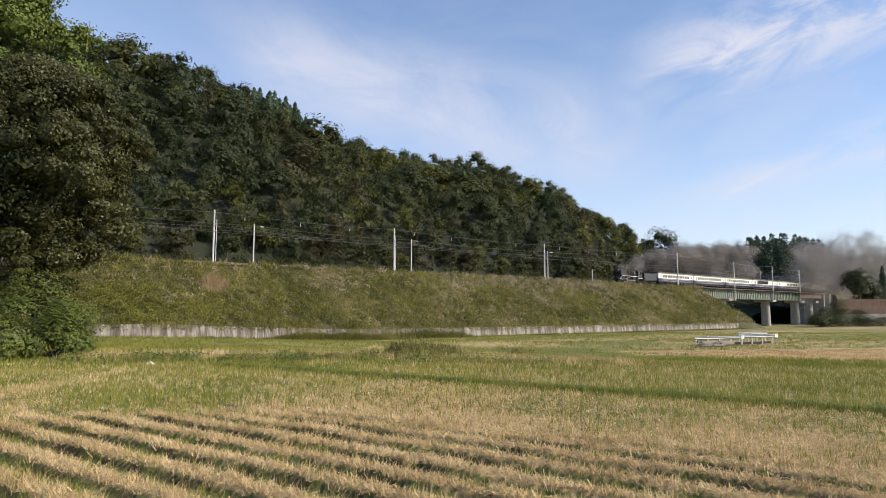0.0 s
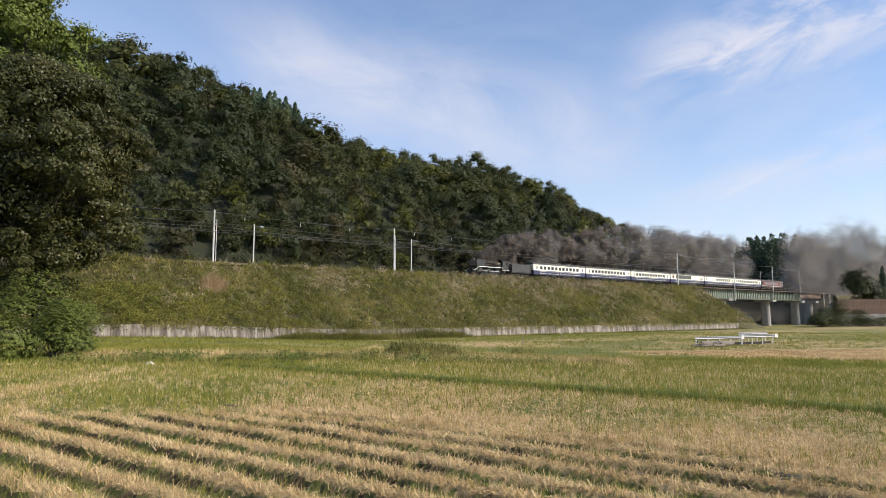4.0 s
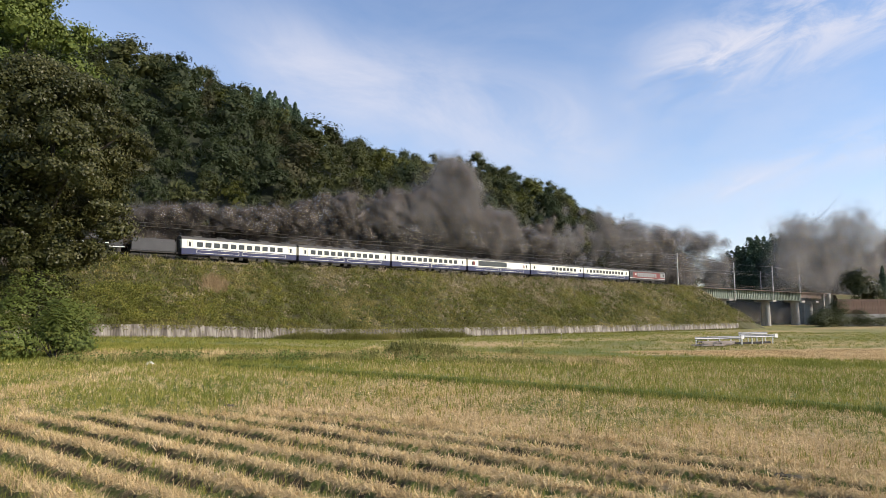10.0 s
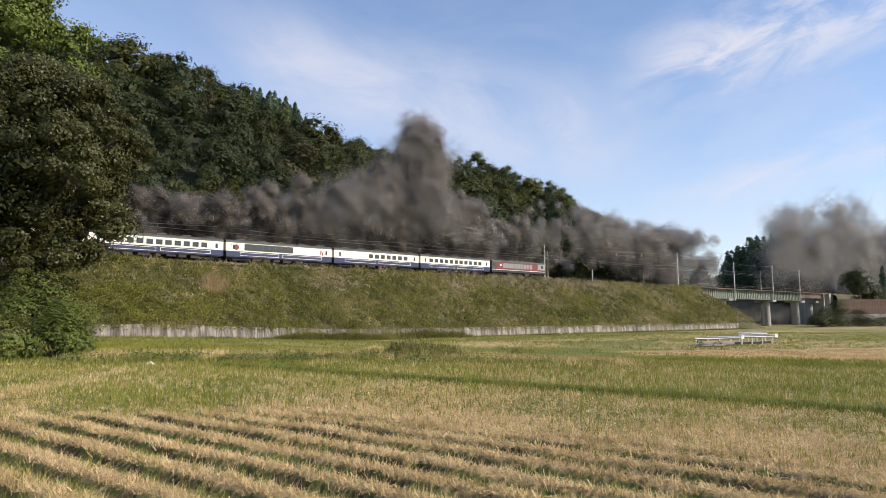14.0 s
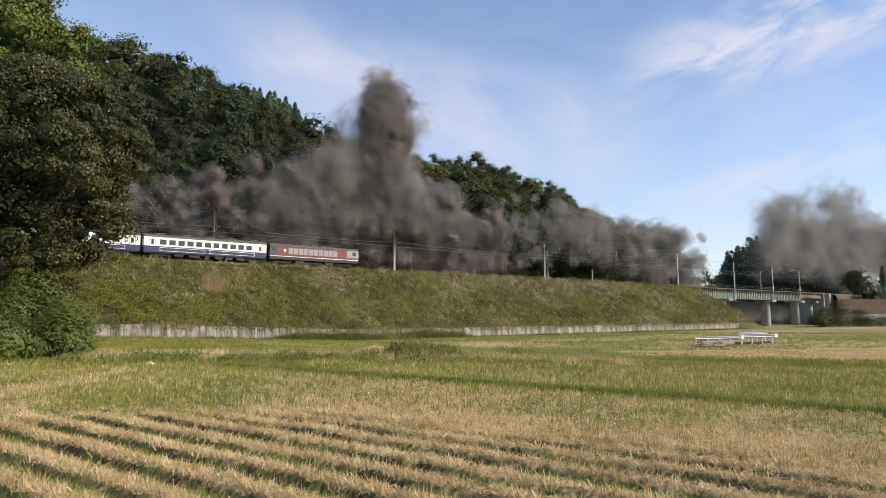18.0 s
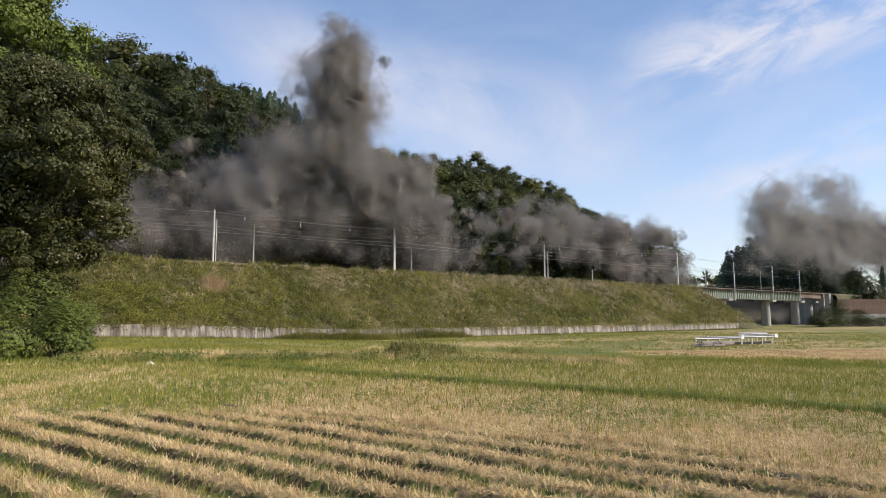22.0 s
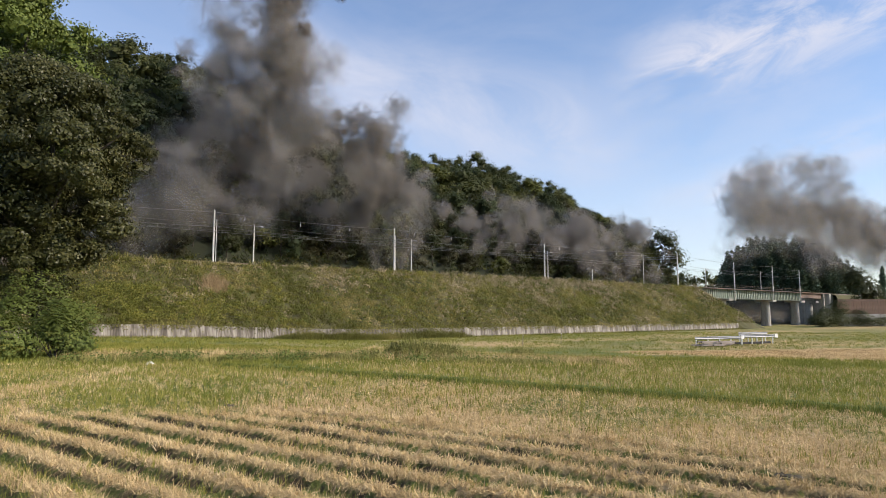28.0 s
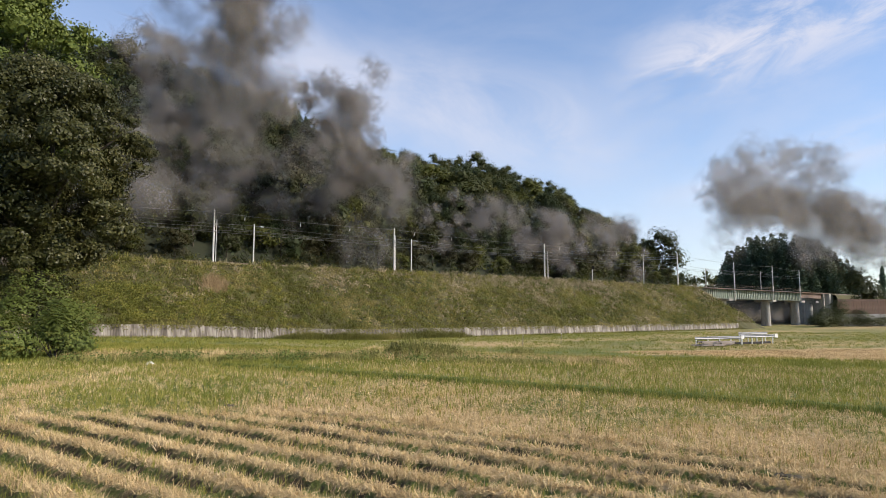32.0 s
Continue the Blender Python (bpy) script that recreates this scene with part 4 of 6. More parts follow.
def make_electric():
    t = thing("electric_locomotive", "red electric locomotive with grey louvres and sooty grey ends", "locomotive")
    n = 19.0
    part("lower_body", box(0.4, n - 0.2, -1.4, 1.4, 0.95, 1.5, 0.03), M_UNDER, t, "black lower body")
    part("body", box(0.45, n - 0.25, -1.4, 1.4, 1.56, 3.35, 0.10), M_RED, t, "dark red body side")
    part("roof", sweep([(y * 0.98, z - 0.06) for y, z in ROOF_ARC][::-1], 0.4, n - 0.2), M_ROOF, t, "sooty roof")
    part("cab_end", box(0.36, 1.9, -1.43, 1.43, 1.56, 3.38, 0.08), M_TENDER, t, "dark grey cab end")
    part("cab_end", box(n - 2.9, n - 0.16, -1.43, 1.43, 1.9, 3.38, 0.08), M_LOUVRE, t, "pale grey cab end")
    for y in (-1, 1):
        part("waist_line", box(0.4, n - 0.2, y * 1.41 - 0.015, y * 1.41 + 0.015, 1.5, 1.6), M_WHITE, t, "white line")
        for k in range(10):
            xa = 4.0 + k * 1.02
            fr = part("louvre", box(xa, xa + 0.9, y * 1.40 - 0.02, y * 1.40 + 0.02, 2.0, 3.1, 0.015), M_LOUVRE, t, "pale grey louvre")
            for z in range(5):
                part("slat", box(xa + 0.05, xa + 0.85, y * 1.42 - 0.02, y * 1.42 + 0.02, 2.08 + z * 0.2, 2.18 + z * 0.2), M_LOUVRE, fr)
        part("cab_door", box(2.3, 2.95, y * 1.40 - 0.02, y * 1.40 + 0.02, 1.65, 3.2, 0.02), M_RED, t)
        part("cab_window", box(0.75, 1.45, y * 1.43 - 0.015, y * 1.43 + 0.015, 2.4, 3.1), M_GLASS, t)
        part("cab_window", box(n - 1.6, n - 0.8, y * 1.43 - 0.015, y * 1.43 + 0.015, 2.4, 3.1), M_GLASS, t)
        part("crest", box(3.1, 3.5, y * 1.405 - 0.012, y * 1.405 + 0.012, 2.4, 2.85), M_WHITE, t, "small white crest")
    for x in (0.37, n - 0.18):
        part("windscreen", box(x - 0.03, x + 0.03, -1.05, 1.05, 2.45, 3.15, 0.02), M_GLASS, t)
    for x in (4.0, 13.5):
        pf = part("pantograph", box(x - 0.9, x + 0.9, -0.6, 0.6, 3.95, 4.03), M_UNDER, t)
        for y in (-0.5, 0.5):
            part("pantograph_arm", rod((x - 0.8, y, 4.03), (x + 0.6, y, 4.2), 0.035, None, 6), M_UNDER, pf)
        part("collector", rod((x + 0.55, -0.8, 4.22), (x + 0.55, 0.8, 4.22), 0.04, None, 6), M_UNDER, pf)
    for x in (7.0, 9.0, 11.0):
        part("roof_box", box(x, x + 1.3, -0.7, 0.7, 3.85, 4.1, 0.06), M_ROOF, t)
    for x in (3.2, 9.5, 15.8):
        make_bogie(t, x, 2.3, 0.55)
    part("fuel_box", box(5.5, 7.2, -1.2, 1.2, 0.35, 0.95, 0.05), M_UNDER, t)
    part("fuel_box", box(11.6, 13.4, -1.2, 1.2, 0.35, 0.95, 0.05), M_UNDER, t)
    part("coupler", box(0.0, 0.45, -0.14, 0.14, 0.75, 1.05, 0.05), M_UNDER, t)
    return t


ENGINE, DRIVERS, RODS = make_steam_engine()
TENDER = make_tender()
COACH = make_coach("plain")
COACHES = [COACH] + [copy_thing(COACH, pose(0, 0, 0)) for _ in range(2)]
COACHES.append(make_coach("lounge"))
COACHES.append(make_coach("half"))
COACHES.append(copy_thing(COACH, pose(0, 0, 0)))
REAR = make_electric()
# place of the locomotive's front along the track
FRONT_T = [0.0, 6.0, 9.0, 13.0, 19.0, 32.0]
FRONT_S = [5.10 * CAR, 1.085 * CAR, -0.951 * CAR, -3.606 * CAR, -7.552 * CAR, -16.1 * CAR]


def front_s(t):
    return float(np.interp(t, FRONT_T, FRONT_S)) - 0.4


def vehicles():
    yield ENGINE, 0.0
    yield TENDER, 12.2
    for k, c in enumerate(COACHES):
        yield c, 0.951 * CAR + k * CAR
    yield REAR, 6.951 * CAR


def train_rows(offset):
    times = [0, 1.5, 3, 4.5, 6, 7.5, 9, 11, 13, 15, 17, 19, 22, 25, 28.5, 32]
    return [(t, TRK @ pose(front_s(t) + offset, 0, RAIL)) for t in times]


def move_train():
    for ob, offset in vehicles():
        walk(ob, train_rows(offset))
    step = 0.08
    for k, w in enumerate(DRIVERS):
        base = w.matrix_basis.translation.copy()
        rows = []
        for i in range(401):
            t = min(32.0, i * step)
            a = (front_s(t) - front_s(0)) / 0.875
            lead = 90 if base.y > 0 else 0
            rows.append((t, pose(base.x, base.y, base.z, 0, math.degrees(a) + lead, 0)))
        walk(w, rows)
    for ob, y in RODS:
        rows = []
        for i in range(401):
            t = min(32.0, i * step)
            a = (front_s(t) - front_s(0)) / 0.875 + (math.pi / 2 if y > 0 else 0)
            rows.append((t, pose(0.33 * math.cos(a), y * 0.74, 0.875 - 0.33 * math.sin(a))))
        walk(ob, rows)
# ---------------- smoke: soft ragged puffs that leave the chimney, rise and drift ----------------
def smoke_material(name, colour, thick):
    m, n, l, b, out = nodes_of(name)
    uv = n.new("ShaderNodeUVMap")
    ln = n.new("ShaderNodeVectorMath")
    ln.operation = "LENGTH"
    l.new(uv.outputs[0], ln.inputs[0])
    fall = n.new("ShaderNodeMapRange")
    fall.interpolation_type = "SMOOTHSTEP"
    fall.inputs["From Min"].default_value, fall.inputs["From Max"].default_value = 1.0, 0.0
    l.new(ln.outputs["Value"], fall.inputs["Value"])
    tc = n.new("ShaderNodeTexCoord")
    ns = n.new("ShaderNodeTexNoise")
    ns.inputs["Scale"].default_value, ns.inputs["Detail"].default_value = 1.6, 4
    l.new(tc.outputs["Object"], ns.inputs["Vector"])
    nr = n.new("ShaderNodeMapRange")
    nr.inputs["From Min"].default_value, nr.inputs["From Max"].default_value, nr.inputs["To Max"].default_value = 0.30, 0.64, thick
    l.new(ns.outputs["Fac"], nr.inputs["Value"])
    mu = n.new("ShaderNodeMath")
    mu.operation = "MULTIPLY"
    l.new(fall.outputs[0], mu.inputs[0])
    l.new(nr.outputs[0], mu.inputs[1])
    df = n.new("ShaderNodeBsdfDiffuse")
    df.inputs["Color"].default_value = (*colour, 1)
    tl = n.new("ShaderNodeBsdfTranslucent")
    tl.inputs["Color"].default_value = (*colour, 1)
    sm = n.new("ShaderNodeMixShader")
    sm.inputs[0].default_value = 0.5
    l.new(df.outputs[0], sm.inputs[1])
    l.new(tl.outputs[0], sm.inputs[2])
    tr = n.new("ShaderNodeBsdfTransparent")
    mx = n.new("ShaderNodeMixShader")
    l.new(mu.outputs[0], mx.inputs[0])
    l.new(tr.outputs[0], mx.inputs[1])
    l.new(sm.outputs[0], mx.inputs[2])
    l.new(mx.outputs[0], out.inputs["Surface"])
    return m


SMOKE_DENSE = smoke_material("dense_coal_smoke", (0.23, 0.207, 0.189), 0.66)
SMOKE_MID = smoke_material("drifting_coal_smoke", (0.30, 0.278, 0.26), 0.46)
SMOKE_THIN = smoke_material("thin_coal_smoke", (0.335, 0.315, 0.298), 0.30)


def puff_mesh(material, seed, count=44, flake=0.46, shape=(1, 1, 1), billow=False):
    """A ragged ball of soft-edged flakes, of radius about one."""
    rng = np.random.default_rng(seed)
    lobes = unit(5, rng) * 0.45
    d = unit(count, rng)
    c = lobes[rng.integers(0, 5, count)] + d * rng.uniform(0.2, 0.55, (count, 1))
    nrm = c / (np.linalg.norm(c, axis=1, keepdims=True) + 1e-6) + 0.55 * unit(count, rng)
    nrm /= np.linalg.norm(nrm, axis=1, keepdims=True)
    a = np.cross(nrm, unit(count, rng))
    a /= np.linalg.norm(a, axis=1, keepdims=True)
    b = np.cross(nrm, a)
    ang = np.arange(8) * np.pi / 4
    r = flake * rng.uniform(0.7, 1.35, count)[:, None, None]
    ring = a[:, None, :] * np.cos(ang)[None, :, None] + b[:, None, :] * np.sin(ang)[None, :, None]
    v = (c[:, None, :] + ring * r) * np.array(shape)
    me = fast("puff", v, 8, [material])
    if billow:
        # shaded as one billow: the flakes take its rounded normals
        rounded = v.reshape(-1, 3) + 0.35 * np.repeat(0.6 * c + 0.4 * nrm, 8, 0)
        rounded /= np.linalg.norm(rounded, axis=1, keepdims=True) + 1e-6
        me.normals_split_custom_set(rounded.tolist())
    layer = me.uv_layers.new(name="UVMap")
    layer.data.foreach_set("uv", np.tile(np.stack([np.cos(ang), np.sin(ang)], 1), (count, 1)).astype(np.float32).ravel())
    return me


TOP_T = [-24, -19, -17.5, -13.2, -9.8, -8.6, -7.2, -6.6, -4.2, -2.6, -1.55, -0.26, 0.6, 1.2, 1.9, 2.7, 3.1, 3.3, 3.6, 3.85, 4.2, 4.7, 5.3, 5.7, 6.2, 7.3, 9.5, 12]
TOP_Z = [52, 53, 67, 57, 47, 22, 22, 31, 31.4, 32, 34, 34.6, 31, 27, 31, 35, 43, 56.5, 56, 46, 42, 40, 36.5, 33, 30, 25, 24, 24]
PUFF_FROM = RAIL + 4.0


def left_at(te):
    """Where the chimney stood at te, also before the clip."""
    return (front_s(te) if te >= 0 else front_s(0) - te * 14.1) + 2.55


def smoke_place(te, age, q, jig, size, pick):
    """(s, w, z) of a puff of that age, q of the way up the plume."""
    top19 = float(np.interp(te, TOP_T, TOP_Z)) - PUFF_FROM
    kick, tau = (min(9.0, max(6.5, 0.62 * top19)), 1.05) if te > 0 or te < -8.5 else (min(15.5, 0.85 * top19), 3.0)
    rate = max(0.06, (top19 - kick) / (19 - te))
    top = PUFF_FROM + kick * (1 - math.exp(-age / tau)) + rate * age
    top += 1.2 * max(0.0, te + age - 18.5) * math.exp(-((te - 2.2) / 0.55) ** 2)
    low = PUFF_FROM - 0.2 - 2.6 * (1 - math.exp(-age / 2.5)) + max(0.0, age - 9) * rate * 0.35 - (6.5 if te < -9 else 0)
    low += 4.5 * math.exp(-((te + 2.6) / 1.2) ** 2)
    room = max(0.2, top - 0.75 * min(size, 0.3 + age * 2) - low)
    wide = 0.35 + 4.8 * (1 - math.exp(-age / 7))
    z = low + room * q + jig[2] * wide * 0.15
    s = left_at(te) - 2.2 * age + jig[0] * wide * 0.8
    # some of the smoke sinks back among the trees as it ages
    late = max(0.0, te + age - 17) ** 2 * max(0.0, pick - 0.1 if size > 4.2 else pick + 0.15)
    go = 0.06 if te < -9 else 0.2 if te < 0.3 else 1.0
    if 1.85 < te < 2.6 or 3.0 < te < 3.85:
        go = 0.02 + 0.48 * min(1.0, max(0.0, (0.5 - q) / 0.35)) if pick < 0.62 else 0.3
    w = 0.2 * min(age, 14) + jig[1] * wide * 0.5 + late * go
    z -= min(4.0, 0.05 * late * go) if te > -9 else 0.0
    # the old smoke loosens and thins as it hangs
    loose = max(0.0, te + age - 17.5)
    if te > -9:
        s += max(-1.2, min(1.2, jig[0])) * loose * 0.4 + (0.75 * max(0.0, te + age - 20) if te < 2.9 else 0.0)
        z += (max(-1.0, min(1.0, jig[2])) * (0.22 if size > 2.2 else 0.05) + 0.1) * loose * (1.0 if size > 1.1 else 0.0) * (1.0 if go < 0.1 else 0.5)
    else:
        s += jig[0] * 0.5 * max(0.0, te + age - 13)
        z += jig[2] * 0.32 * max(0.0, te + age - 13)
    if size < 1.1:
        w += 2.0 * max(0.0, age - 6)
        z -= 0.5 * (z - low) * min(1.0, max(0.0, age - 5) / 6)
    if te < -8.5:
        w -= 5.0
        s += 0.5 * age
        z += 0.75 * max(0.0, te + age - 9) * (1 - q) * (0.4 + pick)
    elif age > 0.6 and z - size < RAIL + 4.5:
        w = max(w, (1.9 + 0.75 * size) * min(1, (age - 0.6) / 0.6))
    return s, w, z


MOVING_SMOKE = []
SINKING_SMOKE = []


def make_smoke():
    rng = np.random.default_rng(5)
    plumes = {}
    for key, label in (("bridge", "tall grey-brown smoke plume drifting beyond the bridge"), ("middle", "grey-brown smoke plume lingering above the railway bank"),
                       ("fresh", "dense dark coal smoke trailing from the locomotive"), ("column", "billowing dark smoke column rising over the wooded hill")):
        plumes[key] = thing("smoke_plume", label, "smoke", kind="")
    far = [puff_mesh(SMOKE_THIN, 50 + k, 11, 0.98) for k in range(3)]
    mid = [puff_mesh(SMOKE_MID, 60 + k, 12, 0.92) for k in range(3)]
    dense = [puff_mesh(SMOKE_DENSE, 80 + k, 14, 1.0, billow=True) for k in range(4)]
    small = [puff_mesh(SMOKE_DENSE, 70 + k, 16, 1.0, (1.2, 0.95, 0.95), True) for k in range(3)]

    def add(key, meshes, te, size, hide, q=None, loose=1.0):
        ob = tagged(part("puff", meshes[rng.integers(0, len(meshes))], None, plumes[key]), kind="stuff")
        ob.scale = (size, size, size)
        q = rng.uniform(0, 1) ** 0.85 if q is None else q
        MOVING_SMOKE.append((ob, te, q, rng.normal(size=3) * loose, hide, rng.uniform(-1, 1, 3), rng.uniform(0, 1), size))

    def low_smoke(s, size):
        ob = tagged(part("puff", far[rng.integers(0, 3)], None, plumes["bridge"]), kind="stuff")
        ob.scale = (size, size, size)
        SINKING_SMOKE.append((ob, s, rng.uniform(5.5, 9), rng.uniform(1.0, 5.5), rng.uniform(4, 9)))

    for _ in range(118):
        te = rng.uniform(-23, -9.6)
        add("bridge", far, te, rng.uniform(5.5, 9.5), "", None, 0.7)
    for _ in range(150):
        te = rng.uniform(-7.4, 0)
        add("middle", mid, te, rng.uniform(2.4, 4.6) * (0.3 + 0.7 * min(1, -te / 3)), "")
    for _ in range(860):
        te = rng.uniform(-0.6, 10.8)
        add("fresh", small, te, rng.uniform(0.8, 1.0), "boiler" if te > 0 else "")
    for _ in range(330):
        te = rng.uniform(0.2, 9.8)
        add("fresh", dense, te, rng.uniform(1.2, 2.1), "bank")
    for _ in range(170):
        te = rng.uniform(0.2, 8.4) if rng.uniform() < 0.55 else rng.uniform(1.9, 5.4)
        add("column", mid, te, rng.uniform(2.3, 3.8), "bank", rng.uniform(0, 0.85))
    for _ in range(85):
        te = rng.uniform(0.6, 7.8) if rng.uniform() < 0.5 else rng.uniform(2.9, 5.2)
        add("column", far, te, rng.uniform(4.4, 7.4), "bank", rng.uniform(0, 0.85))
    for k in range(104):
        q = 0.25 + 0.75 * (k + rng.uniform()) / 104
        add("column", mid, rng.normal(3.43, 0.10 + 0.22 * (1 - q)), rng.uniform(2.7, 4.3) * (1.25 - 0.25 * q), "bank", q, 0.35)
    for k in range(54):
        q = 0.3 + 0.7 * (k + rng.uniform()) / 54
        add("column", mid, rng.normal(2.2, 0.14 + 0.2 * (1 - q)), rng.uniform(2.6, 4.0) * (1.2 - 0.2 * q), "bank", q, 0.35)
    for _ in range(44):
        low_smoke(rng.uniform(172, 240), rng.uniform(3.6, 5.2))


make_smoke()


def move_smoke():
    # smoke that sinks from the trail into the gap below the bridge and hangs there
    for ob, s, w, z, t0 in SINKING_SMOKE:
        walk(ob, [(t, TRK @ pose(s - 0.12 * t, w, z + 9.0 * (1 - min(1, t / t0)) ** 2 + 0.05 * t, 0, 0, 2.5 * t)) for t in (0, t0 * 0.5, t0, 14, 20, 26, 32)])
    train_times = [0, 1.5, 3, 4.5, 6, 7.5, 9, 11, 13, 15]
    for ob, te, q, jig, hide, spin, pick, size in MOVING_SMOKE:
        rows = []

        def free(t, out):
            age = t - te
            s, w, z = smoke_place(te, age, q, jig, size, pick)
            e = 14 * (age - max(0, out - te)) ** 0.8
            return t, TRK @ pose(s, w, z, spin[0] * e, spin[1] * e, spin[2] * e)

        if not hide:
            for t in (0, 1, 2.5, 4.5, 7, 10, 13.5, 17.5, 22, 27, 32):
                rows.append(free(t, 0))
        elif hide == "boiler":
            inside = 3.2 + pick * 4.6
            for t in [t for t in train_times if t < te - 0.3] + [te - 0.12]:
                if t >= 0:
                    rows.append((t, TRK @ pose(front_s(t) + inside, 0, RAIL + 2.62)))
            if not rows or rows[0][0] > 0:
                rows.insert(0, (0.0, TRK @ pose(front_s(0) + inside, 0, RAIL + 2.62)))
            rows.append((max(te, 0.05), TRK @ pose(front_s(max(te, 0.05)) + 2.6, 0, RAIL + 3.6)))
            out = te
        else:
            # swelling smoke wells up behind the coaches, out of the lee of the bank
            out = te + (0.35 * size + pick * 0.6 if size > 2.2 else pick * 0.5)
            s, w, z = smoke_place(te, out + 0.9 - te, q, jig, size, pick)
            rows.append((0.0, TRK @ pose(s, 6.0, 10.6 - size * 1.35)))
            rows.append((out, TRK @ pose(s, 6.0, 10.6 - size * 1.35)))
        if hide:
            for d in (0.35, 0.9, 1.8, 3, 5, 8, 12, 17, 22, 27):
                if out + d < 31.5 and not (hide == "bank" and d < 0.9):
                    rows.append(free(out + d, out))
            rows.append(free(32.0, out))
        walk(ob, rows)
# ---------------- masts and wires ----------------
def wire(name, pts, r, m, label, sag=0.0):
    """A hanging cable through the points."""
    bm = bmesh.new()
    for a, b in zip(pts, pts[1:]):
        last = Vector(a)
        for k in range(1, 9):
            f = k / 8
            p = Vector(a).lerp(Vector(b), f) - Vector((0, 0, sag * 4 * f * (1 - f)))
            rod(last, p, r, None, 4, bm)
            last = p
    return tagged(new(name, as_mesh(name, bm, m)), label, "cable", "overhead wires", "")


# s along the track, side of the track, height over the rail
MASTS = [(-85, 3.0, 8.7), (-48, 3.0, 8.7), (-7.3, 3.0, 9.36), (31.2, 3.0, 9.48), (79.2, 3.0, 9.43), (133.6, -3.2, 9.7), (170.0, -3.2, 8.8), (200.2, -3.2, 9.2), (224.7, -3.2, 8.6)]
LINE_POLES = [(-38, 8.0), (1.7, 8.0), (38.8, 8.0), (85.1, 8.2), (130.9, 9.95), (169.9, 7.3), (213.4, 8.1)]


def make_mast(s, w, h, toward, full=True):
    t = thing("catenary_mast" if full else "line_pole", "slim pale concrete mast carrying the overhead wires" if full else "thin grey pole with a short lamp arm behind the track", "mast" if full else "pole", TRK @ pose(s, w, 0), "masts along the railway" if full else "poles along the railway")
    foot = 10.6 if s < 143 else 7.2
    part("pole", rod((0, 0, foot), (0, 0, RAIL + h), 0.19 if full else 0.15, 0.13 if full else 0.11, 12), M_POLE, t)
    if full:
        part("bracket", rod((0, 0, RAIL + 5.6), (0, toward * 2.9, RAIL + 6.1), 0.045, None, 6), M_GALV, t)
        part("brace", rod((0, 0, RAIL + 6.9), (0, toward * 2.7, RAIL + 6.1), 0.035, None, 6), M_GALV, t)
        part("steady_arm", rod((0, toward * 0.4, RAIL + 5.2), (0, toward * 2.9, RAIL + 5.15), 0.03, None, 6), M_GALV, t)
        for k, z in enumerate((5.6, 6.9)):
            part("insulator", rod((0, toward * 0.15, RAIL + z), (0, toward * 0.6, RAIL + z + (0.08 if k == 0 else -0.1)), 0.09, 0.09, 10), M_PORCELAIN, t)
        part("side_pole", rod((0.55, 0.3, foot), (0.55, 0.3, RAIL + h - 1.6), 0.07, None, 8), M_POLE, t)
        part("cross_arm", rod((0.0, -0.2, RAIL + h - 1.7), (0.75, 0.4, RAIL + h - 1.7), 0.05, None, 6), M_GALV, t)
    else:
        part("lamp_arm", rod((0, 0, RAIL + h - 0.4), (1.6, 0, RAIL + h - 0.3), 0.05, None, 6), M_GALV, t)
        part("lamp", box(1.2, 1.9, -0.12, 0.12, RAIL + h - 0.36, RAIL + h - 0.22, 0.04), M_PORCELAIN, t)
    part("cap", rod((0, 0, RAIL + h), (0, 0, RAIL + h + 0.06), 0.15, 0.08, 10), M_POLE, t)
    return t


for s, w, h in MASTS:
    make_mast(s, w, h, -1 if w > 0 else 1)
for s, h in LINE_POLES:
    make_mast(s, 7.0, h, -1, False)
P = lambda s, w, z: tuple(on_track(s, w, RAIL + z))
wire("feeder_wire", [P(s, w, h - 0.35) for s, w, h in MASTS], 0.035, M_WIRE, "grey feeder cable strung between mast tops", 0.35)
wire("catenary_wire", [P(s, 0.0, 6.1) for s, w, h in MASTS], 0.03, M_WIRE, "sagging catenary wire above the track", 0.5)
wire("contact_wire", [P(s, 0.0, 5.15) for s, w, h in MASTS], 0.028, M_WIRE, "level contact wire above the track", 0.02)
wire("line_wire", [P(s, 7.0, h - 0.2) for s, h in LINE_POLES], 0.03, M_WIRE, "thin cable strung along the line poles", 0.4)
wire("line_wire", [P(s, 7.0, h - 1.4) for s, h in LINE_POLES], 0.025, M_WIRE, "thin cable strung along the line poles", 0.4)


def make_droppers():
    for (a, wa, ha), (b, wb, hb) in zip(MASTS, MASTS[1:]):
        n = max(3, int((b - a) / 5))
        for k in range(1, n):
            f = k / n
            z = 6.1 - 0.5 * 4 * f * (1 - f)
            ob = new("dropper", as_mesh("dropper", rod(P(a + (b - a) * f, 0, z), P(a + (b - a) * f, 0, 5.15), 0.022, None, 4), M_WIRE))
            tagged(ob, "thin dropper tying the contact wire up", "cable", "droppers of the overhead line")
            if k % 2 and -30 < a < 100:
                t = thing("hanging_insulator", "white insulator hanging from the feeder cable", "insulator", group="insulators of the overhead line")
                s, w, zz = a + (b - a) * f, wa + (wb - wa) * f, ha - 0.35 - 0.35 * 4 * f * (1 - f)
                part("hanger", rod(P(s, w, zz), P(s, w, zz - 0.2), 0.03, None, 6), M_GALV, t)
                part("porcelain", rod(P(s, w, zz - 0.2), P(s, w, zz - 0.85), 0.05, None, 8), M_PORCELAIN, t)


